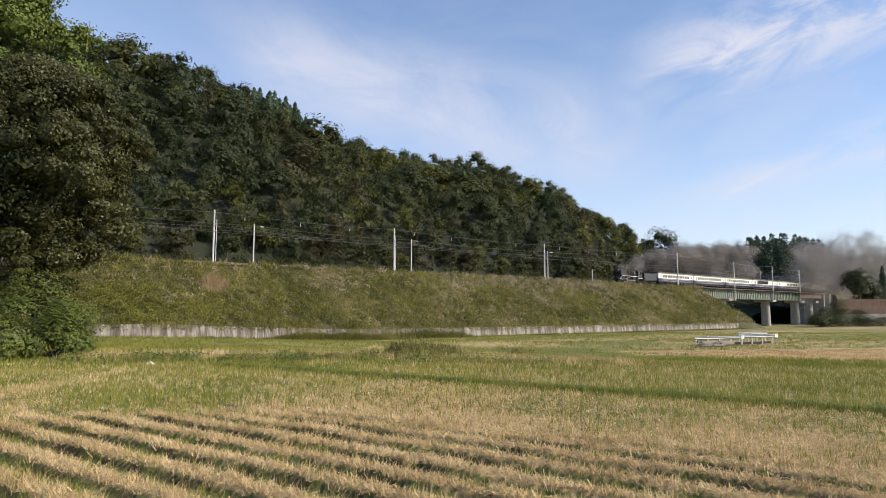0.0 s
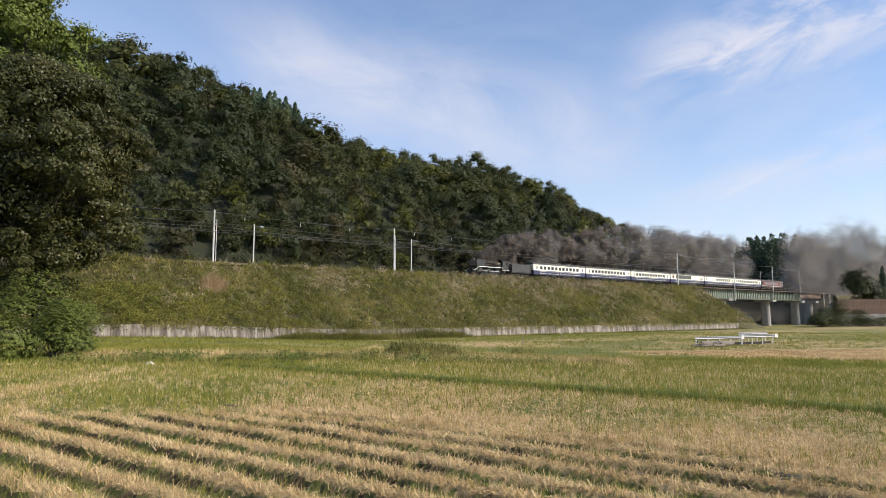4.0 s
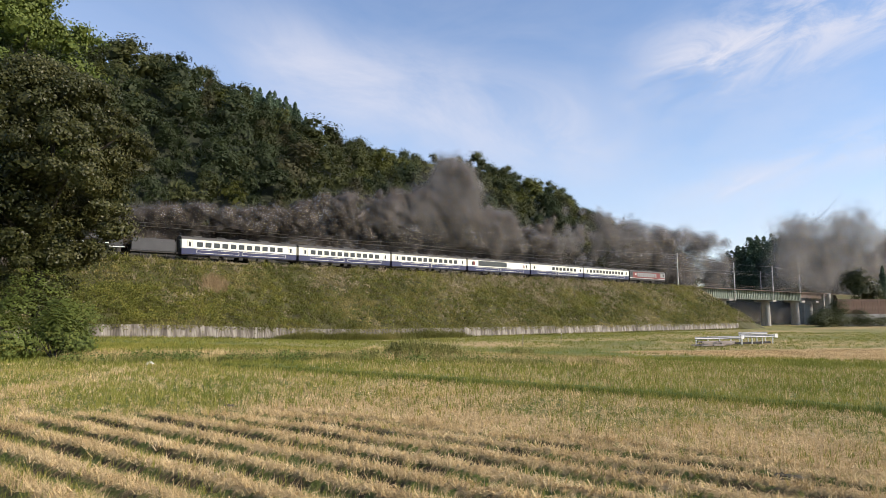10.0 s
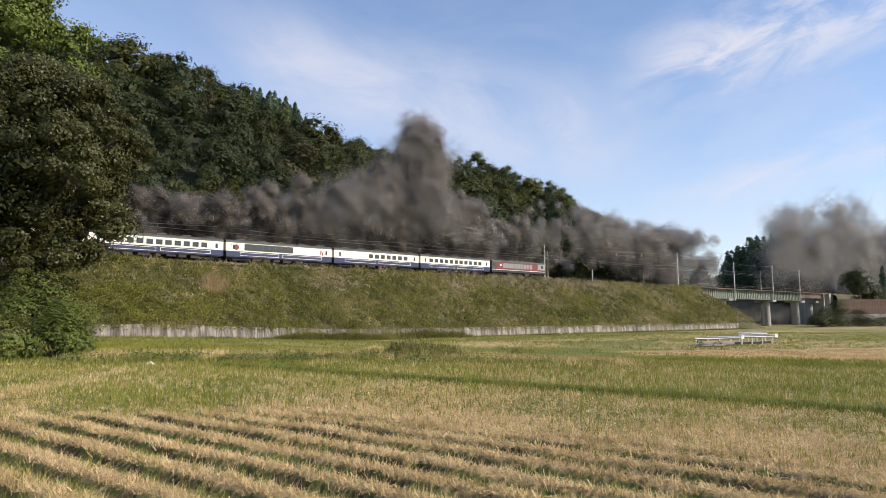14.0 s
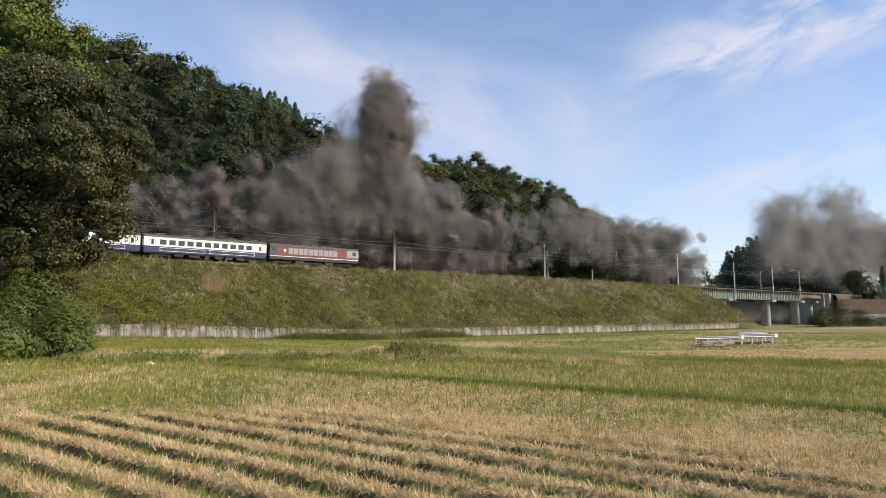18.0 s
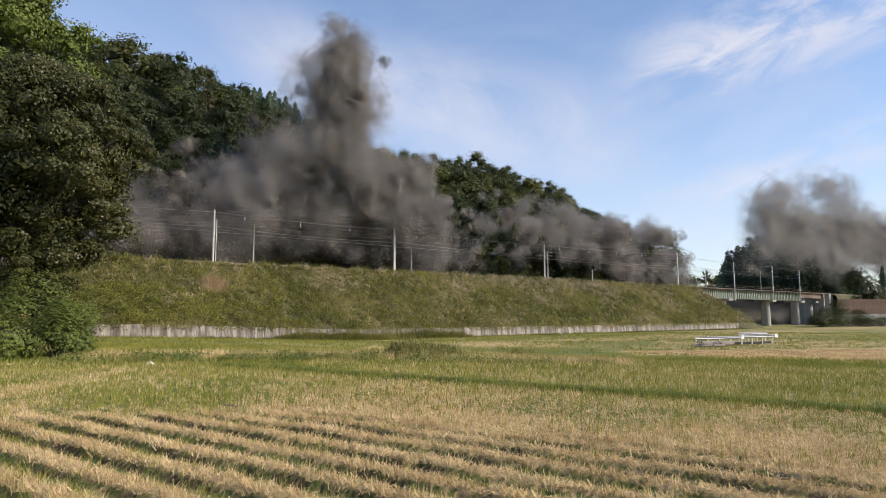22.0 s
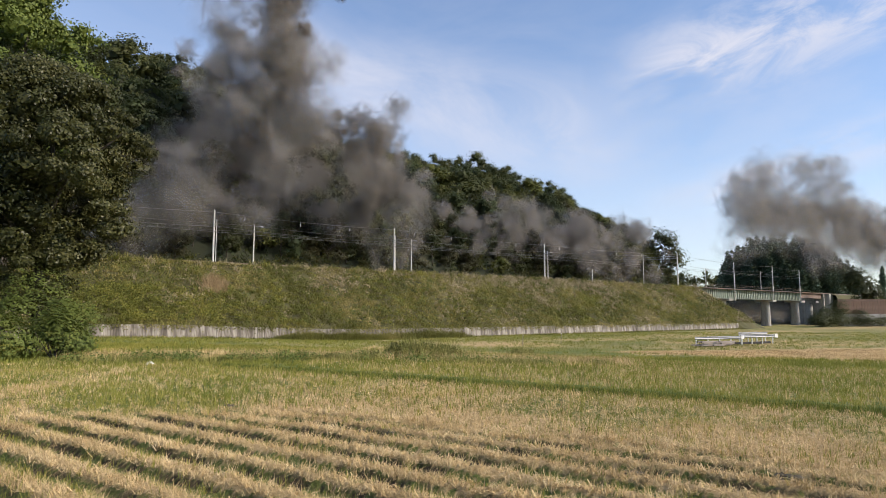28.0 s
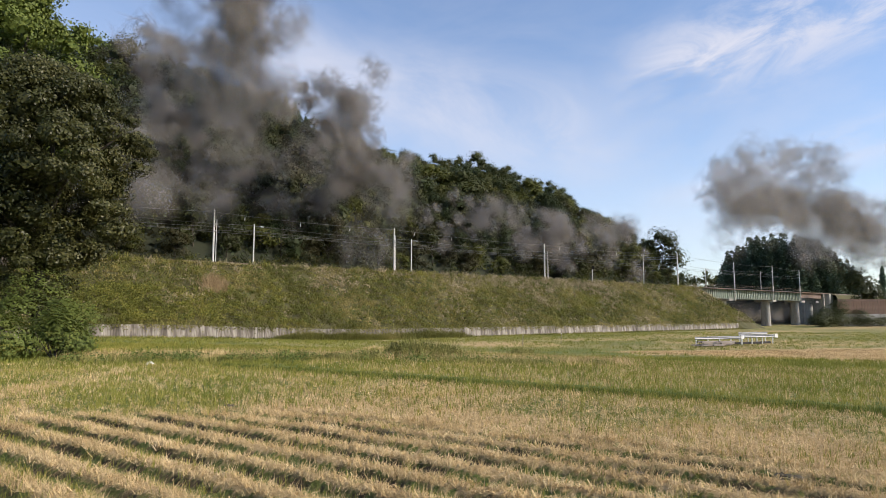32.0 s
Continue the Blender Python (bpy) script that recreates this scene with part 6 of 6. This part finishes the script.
def make_bank_grass():
    rng = np.random.default_rng(21)
    n = 20000
    s, w = rng.uniform(-62, 152, n), rng.uniform(-18.0, -3.6, n)
    z = bank_z(s, w)
    keep = z > ground_at(s, w) - 0.1
    s, w, z = s[keep], w[keep], z[keep]
    tall = 0.46 + 0.25 * wobble(s, w, 0.5) - 0.1 * (w > -6)
    roots = sw_points(s, w, z - 0.05)
    stuff("bank_grass", tufts(roots, 6, np.clip(tall, 0.18, 1), 0.10, 0.28, 0.45, rng), [L_BANK], "unmown green and yellow grass on the railway bank", "grass")
    m = 4200
    s, w = rng.uniform(-62, 146, m), rng.uniform(-4.8, -2.3, m)
    h = np.clip(0.32 + 0.32 * wobble(s, w, 0.9) + 0.25 * wobble(s, w, 0.31), 0.12, 0.9)
    stuff("crest_grass", tufts(sw_points(s, w, np.full(m, CREST)), 9, h, 0.09, 0.25, 0.4, rng), [L_BANK], "ragged tall grass along the bank's crest", "grass")
    m = 240
    s = np.concatenate([rng.uniform(-55, 148, m), rng.normal(52, 9, 140), rng.normal(84, 12, 160)])
    w = np.concatenate([np.where(rng.uniform(size=m) < 0.6, rng.uniform(-5.5, -3.8, m), rng.uniform(-16, -5, m)), rng.uniform(-7.5, -3.8, 300)])
    z = bank_z(s, w)
    ok = z > 0.5
    s, w, z = s[ok], w[ok], z[ok]
    stuff("pampas_grass", tufts(sw_points(s, w, z), 11, 1.0, 0.09, 0.26, 0.3, rng), [L_PLUME], "pale seeding pampas grass along the crest", "grass")
    m = 110
    a = sw_points(rng.normal(-11.6, 0.95, m), rng.uniform(-11.4, -9.0, m), np.zeros(m))
    ss, ww = track_sw(a[:, 0], a[:, 1])
    a[:, 2] = bank_z(ss, ww)
    stuff("withered_weeds", tufts(a, 16, 1.7, 0.07, 0.2, 0.2, rng), [L_DRY], "withered brown weeds on the grassy bank", "weeds")
    m = 1000
    s, w = rng.uniform(-45, 140, m), rng.uniform(-17.5, -6, m)
    c = sw_points(s, w, bank_z(s, w) + 0.42)
    pts = np.repeat(c, 20, 0) + rng.normal(0, 1, (m * 20, 3)) * [0.5, 0.5, 0.24]
    tagged(new("bank_weeds", fast("bank_weeds", leaves(pts, np.tile([0.3, -0.5, 0.7], (len(pts), 1)), 0.22, 0.6, 0.9, rng), 4, [L_BUSH])), "leafy weeds and creepers on the bank", "weeds", "", "stuff")
    m = 900
    s = rng.uniform(-40, 138, m)
    c = sw_points(s, rng.uniform(-18.3, -17.4, m), wall_top(s) + 0.1)
    pts = np.repeat(c, 30, 0) + rng.normal(0, 1, (m * 30, 3)) * [0.5, 0.5, 0.28] - [0, 0, 0.2]
    tagged(new("wall_creepers", fast("wall_creepers", leaves(pts, np.tile([0.3, -0.8, 0.4], (len(pts), 1)), 0.2, 0.6, 0.9, rng), 4, [L_BANK])), "weeds hanging over the retaining wall", "weeds", "", "stuff")

    # low rounded domes of leaves and grass, of one kind each, drifting in patches over the slope
    m = 4200
    s, w = rng.uniform(-60, 151, m), -17.8 + 13.6 * rng.uniform(0, 1, m)
    z = bank_z(s, w)
    ok = z > ground_at(s, w) + 0.3
    s, w, z = s[ok], w[ok], z[ok]
    tone = wobble(s, w * 1.6, 0.16) + 0.8 * wobble(s + 7, w, 0.45) + rng.normal(0, 0.45, len(s))
    dry = wobble(s * 0.8 + 11, w, 0.3) + 0.5 * (w > -9) + 0.4 * (s > 40) + rng.normal(0, 0.5, len(s))
    kind = np.where(dry > 1.05, 3, np.where(tone > 0.85, 2, np.where(tone < -0.4, 1, 0)))
    r = rng.uniform(0.4, 1.05, len(s)) * np.where(kind == 3, 1.25, 1.0)
    each = 38
    d = unit(len(s) * each, rng)
    d[:, 2] = np.abs(d[:, 2])
    rr = np.repeat(r, each)[:, None]
    pts = np.repeat(sw_points(s, w, z), each, 0) + d * rr * [1, 1, 1.0] * rng.uniform(0.75, 1.15, (len(d), 1))
    tagged(new("bank_domes", fast("bank_domes", leaves(pts, d, 0.28, 0.4, 0.45, rng), 4, [L_BANK, L_HILL_YELLOW, L_FRESH, L_PLUME], np.repeat(kind, each))), "rounded clumps of mixed weeds and dry grass on the bank", "weeds", "", "stuff")
    # tussocks and leafy clumps that mottle the slope, each of one kind
    m = 2300
    s, w = rng.uniform(-60, 150, m), -18 + 13.6 * rng.uniform(0, 1, m) ** 0.9
    z = bank_z(s, w)
    ok = z > ground_at(s, w) + 0.3
    s, w, z = s[ok], w[ok], z[ok]
    each = 24
    kind = rng.choice(4, len(s), p=[0.42, 0.28, 0.2, 0.1])
    kind = np.where((wobble(s, w, 0.23) + 0.7 * wobble(s, w, 0.8) > 0.75) & (kind == 0), 2, kind)
    h = np.clip(0.62 + 0.3 * wobble(s, w, 0.4) + rng.normal(0, 0.14, len(s)), 0.35, 1.15)
    stuff("bank_tussocks", tufts(sw_points(s, w, z - 0.06), each, h, 0.075, 0.24, 0.5, rng), [L_BANK, L_WEED, L_FRESH, L_PLUME], "mottled tussocks of green and yellow grass on the bank", "grass", np.repeat(kind, each))
    m = 230
    s, w = np.concatenate([rng.normal(-24, 4.5, 130), rng.normal(-14, 3, 40), rng.uniform(-40, 120, 60)]), rng.uniform(-17.4, -10.5, m)
    c = sw_points(s, w, bank_z(s, w) + 0.35)
    pts = np.repeat(c, 70, 0) + rng.normal(0, 1, (m * 70, 3)) * [0.55, 0.55, 0.28]
    tagged(new("fresh_creepers", fast("fresh_creepers", leaves(pts, np.tile([0.3, -0.5, 0.7], (len(pts), 1)), 0.24, 0.6, 0.9, rng), 4, [L_FRESH])), "yellow-green creepers in patches on the bank", "weeds", "", "stuff")
    # ragged clumps standing up along the crest
    m = 120
    s, w = np.concatenate([rng.uniform(-58, 146, 84), rng.normal(-28, 5, 36)]), rng.uniform(-4.9, -3.4, m)
    h = rng.uniform(0.6, 1.25, m)
    stuff("crest_clumps", tufts(sw_points(s, w, np.full(m, CREST - 0.05)), 40, h, 0.075, 0.34, 0.42, rng), [L_BANK, L_WEED, L_FRESH], "ragged clumps of tall grass on the crest", "grass", np.repeat(rng.choice(3, m), 40))


make_bank_grass()


def in_sight(x, y, more=1.0):
    return (np.abs(x) < 0.73 * y + more) & (y > 6.5)


def make_stubble():
    rng = np.random.default_rng(23)

    def standing(x, y, h, each, spread, lean):
        wave, keep, _ = band_wave(x, y)
        roots = np.stack([x, y, ground_z(x, y) + 0.5 * RIDGE * wave - 0.02], 1)
        return tufts(roots, each, h, 0.009 + 0.0005 * np.repeat(y, each), spread, lean, rng)

    # on the ridges, four drilled rows each
    made = []
    for k in range(-2, 13):
        for v in (0.14, 0.27, 0.40, 0.50):
            p = np.arange(-32, 14, 0.15)
            p = p + rng.normal(0, 0.04, len(p))
            q = FIRST + BAND * (k + v) + rng.normal(0, 0.035, len(p))
            x, y = p * NC - q * NS, p * NS + q * NC
            q = q - 0.07 * np.sin(p * 0.21 + 0.6) - 0.06 * wobble(x, y, 0.9)
            x, y = p * NC - q * NS, p * NS + q * NC
            ok = in_sight(x, y) & (band_wave(x, y)[1] > 0.25) & (rng.uniform(size=len(x)) < 0.8)
            x, y = x[ok], y[ok]
            made.append(standing(x, y, 0.15 * rng.uniform(0.6, 1.35, len(x)), 11, 0.05, 0.5))
    p, q = np.meshgrid(np.arange(-42, 42, 0.19), np.arange(3, 24.2, 0.29))
    p, q = (p + rng.normal(0, 0.04, p.shape)).ravel(), (q + rng.normal(0, 0.03, q.shape)).ravel()
    x, y = p * RC - q * RS, p * RS + q * RC
    wave, keep, _ = band_wave(x, y)
    straw, mud_and_shade = field_zones(x, y)
    ok = in_sight(x, y) & (keep < 0.4) & (rng.uniform(size=len(x)) < np.clip(0.25 + straw, 0.2, 1))
    x, y = x[ok], y[ok]
    made.append(standing(x, y, 0.16 * rng.uniform(0.6, 1.3, len(x)), 9, 0.045, 0.35))
    stuff("rice_stubble", np.concatenate(made), [L_STRAW], "cut rice stubble standing in rows", "stubble")
    n = 130000
    x, y = rng.uniform(-22, 22, n), 7 + 18 * rng.uniform(0, 1, n) ** 1.5
    wave, keep, q = band_wave(x, y)
    u, _ = row_phase(x, y)
    straw, mud_and_shade = field_zones(x, y)
    ok = in_sight(x, y) & (q < 24) & (rng.uniform(size=n) < np.where(keep > 0.25, np.where((u > 0.07) & (u < 0.56), 0.85, 0.05), np.clip(straw * 1.5 - 0.3, 0, 1)))
    x, y, wave = x[ok], y[ok], wave[ok]
    m = len(x)
    c = np.stack([x, y, ground_z(x, y) + 0.5 * RIDGE * wave + rng.uniform(0.0, 0.06, m)], 1)
    a = rng.uniform(0, 6.28, m)
    d = np.stack([np.cos(a), np.sin(a), rng.normal(0, 0.35, m)], 1) * rng.uniform(0.04, 0.13, (m, 1))
    side = np.cross(d, [0, 0, 1])
    side = side / np.linalg.norm(side, axis=1, keepdims=True) * (0.005 + 0.0005 * y)[:, None]
    stuff("loose_straw", np.stack([c - d - side, c - d + side, c + d], 1), [L_STRAW], "loose chopped straw lying on the rows", "straw")
    # green regrowth
    n = 105000
    x, y = rng.uniform(-45, 45, n), 7 + 55 * rng.uniform(0, 1, n) ** 1.4
    wave, keep, q = band_wave(x, y)
    u, _ = row_phase(x, y)
    patch = 0.5 + 0.35 * wobble(x, y, 0.3) + 0.35 * wobble(x + 5, y + 3, 0.9)
    furrow = ((u > 0.58) & (u < 0.97)) * np.clip(0.45 + 0.5 * wobble(x, y, 0.5) + 0.07 * (-x - 1), 0.05, 0.95)
    like = np.where(q < 24.2, keep * (0.05 + furrow) + (1 - keep) * (0.10 + 0.36 * patch + 0.03 * np.clip(q - 15, 0, 9)), 0.42 + 0.4 * patch)
    like = like + 0.4 * smooth01((y - 20) / 5) * smooth01((-6.5 - x) / 4) - 0.45 * np.exp(-((x + 16.4) / 0.8) ** 2) * smooth01((36 - y) / 3)
    like = like + 1.0 * np.exp(-(((x + 9.5) / 3.2) ** 2 + ((y - 22.0) / 2.4) ** 2)) + np.exp(-((q - 24.6) / 0.7) ** 2)
    ok = in_sight(x, y) & (rng.uniform(size=n) < like) & (straw_strip(x, y) < 0.3)
    x, y, wave = x[ok], y[ok], wave[ok]
    z = ground_z(x, y) + 0.5 * RIDGE * wave - 0.02
    h = np.where(y < 20, 0.2, 0.26) * rng.uniform(0.6, 1.3, len(x))
    stuff("field_grass", tufts(np.stack([x, y, z], 1), 6, h, 0.008 + 0.0006 * np.repeat(y, 6), 0.06, 0.22, rng), [L_FIELD], "green rice regrowth and grass on the fields", "grass")
    # lush grass in the shallow ditch between the two fields
    n = 5200
    p, q = rng.uniform(-34, 20, n), 24.65 + rng.normal(0, 0.34, n)
    x, y = p * RC - q * RS, p * RS + q * RC
    ok = in_sight(x, y) & (x > -13)
    x, y = x[ok], y[ok]
    stuff("ditch_grass", tufts(np.stack([x, y, ground_z(x, y) - 0.2], 1), 9, 0.36, 0.02, 0.09, 0.25, rng), [L_LUSH], "lush green grass along the shallow ditch", "grass")
    # far field stubble and rough grass towards the wall
    p, q = np.meshgrid(np.arange(-60, 70, 0.3), np.arange(26.5, 57.5, 0.32))
    p, q = (p + rng.normal(0, 0.06, p.shape)).ravel(), q.ravel()
    x, y = p * RC - q * RS, p * RS + q * RC
    ok = in_sight(x, y) & (x > -8) & (rng.uniform(size=len(x)) < 0.36 + 0.2 * (wobble(x, y, 0.15) > 0.2))
    x, y = x[ok], y[ok]
    stuff("far_stubble", tufts(np.stack([x, y, ground_z(x, y)], 1), 4, 0.24, 0.012 + 0.0006 * np.repeat(y, 4), 0.05, 0.2, rng), [L_STRAW], "pale stubble rows on the farther field", "stubble")
    n = 38000
    x, y = rng.uniform(-60, 100, n), rng.uniform(38, 150, n)
    s, w = track_sw(x, y)
    rough = ((y < 60) & (x < 6)) | (w > -34)
    ok = in_sight(x, y) & (w < -18.7) & (rng.uniform(size=n) < np.where(rough, 0.85, 0.3 + 0.35 * (wobble(x, y, 0.22) > 0))) & (straw_strip(x, y) < 0.3)
    x, y = x[ok], y[ok]
    stuff("rough_grass", tufts(np.stack([x, y, ground_z(x, y) - 0.03], 1), 7, 0.3, 0.045, 0.25, 0.4, rng), [L_FIELD], "rough grass between the fields and the wall", "grass")


make_stubble()


def make_ditch_weeds():
    rng = np.random.default_rng(29)
    n = 2600
    x = rng.uniform(-24, 12, n)
    y = 41.5 + 0.16 * (x + 10) + rng.normal(0, 1.3, n)
    like = 0.1 + 0.6 * wobble(x, y, 0.55) + 0.45 * wobble(x, y, 1.6)
    ok = (rng.uniform(size=n) < like)
    x, y = x[ok], y[ok]
    stuff("ditch_weeds", tufts(np.stack([x, y, ground_z(x, y) - 0.03], 1), 16, 0.5, 0.04, 0.22, 0.35, rng), [L_WEED], "tall green weeds along the field ditch", "weeds")
    n = 1500
    x = rng.uniform(-24, 14, n)
    y = 44.5 + 0.16 * (x + 10) + rng.normal(0, 1.6, n)
    stuff("dry_weeds", tufts(np.stack([x, y, ground_z(x, y) - 0.03], 1), 7, 0.6, 0.03, 0.2, 0.3, rng), [L_STRAW], "dry straw-coloured weeds along the ditch", "weeds")
    n = 2200
    s = np.concatenate([rng.uniform(-30, 138, 1000), rng.uniform(-6, 30, 1200)])
    w = rng.uniform(-21.5, -18.7, n)
    stuff("wall_foot_grass", tufts(sw_points(s, w, ground_at(s, w) - 0.05), 12, 0.4 + 1.0 * smooth01((s + 8) / 8) * smooth01((34 - s) / 8) * (0.8 + 0.35 * wobble(s, w, 0.5)), 0.06, 0.3, 0.35, rng), [L_BANK], "tall grass growing before the wall", "grass")

    m = 46
    x = np.concatenate([rng.normal(-17.5, 1.2, 9), rng.normal(-9.5, 1.5, 10), rng.uniform(-24, 12, 27)])
    y = 41.5 + 0.16 * (x + 10) + rng.normal(0, 1.2, m)
    c = np.stack([x, y, ground_z(x, y) + 0.25], 1)
    pts = np.repeat(c, 90, 0) + rng.normal(0, 1, (m * 90, 3)) * [0.42, 0.4, 0.2]
    tagged(new("ditch_bushes", fast("ditch_bushes", leaves(pts, np.tile([0.3, -0.5, 0.7], (len(pts), 1)), 0.15, 0.6, 0.9, rng), 4, [L_BUSH])), "low leafy clumps along the field ditch", "weeds", "", "stuff")


make_ditch_weeds()



def make_strip_straw():
    rng = np.random.default_rng(33)
    n = 60000
    x, y = rng.uniform(15, 60, n), rng.uniform(38, 86, n)
    ok = (straw_strip(x, y) > rng.uniform(0.2, 0.9, n)) & in_sight(x, y)
    x, y = x[ok], y[ok]
    stuff("strip_stubble", tufts(np.stack([x, y, ground_z(x, y) - 0.02], 1), 5, 0.10, 0.05, 0.15, 1.3, rng), [L_STRAW], "bright cut stubble on the far strip of field", "stubble")


make_strip_straw()
# ---------------- what moves ----------------
def motions():
    move_train()
    move_smoke()
    move_clouds()


motions()
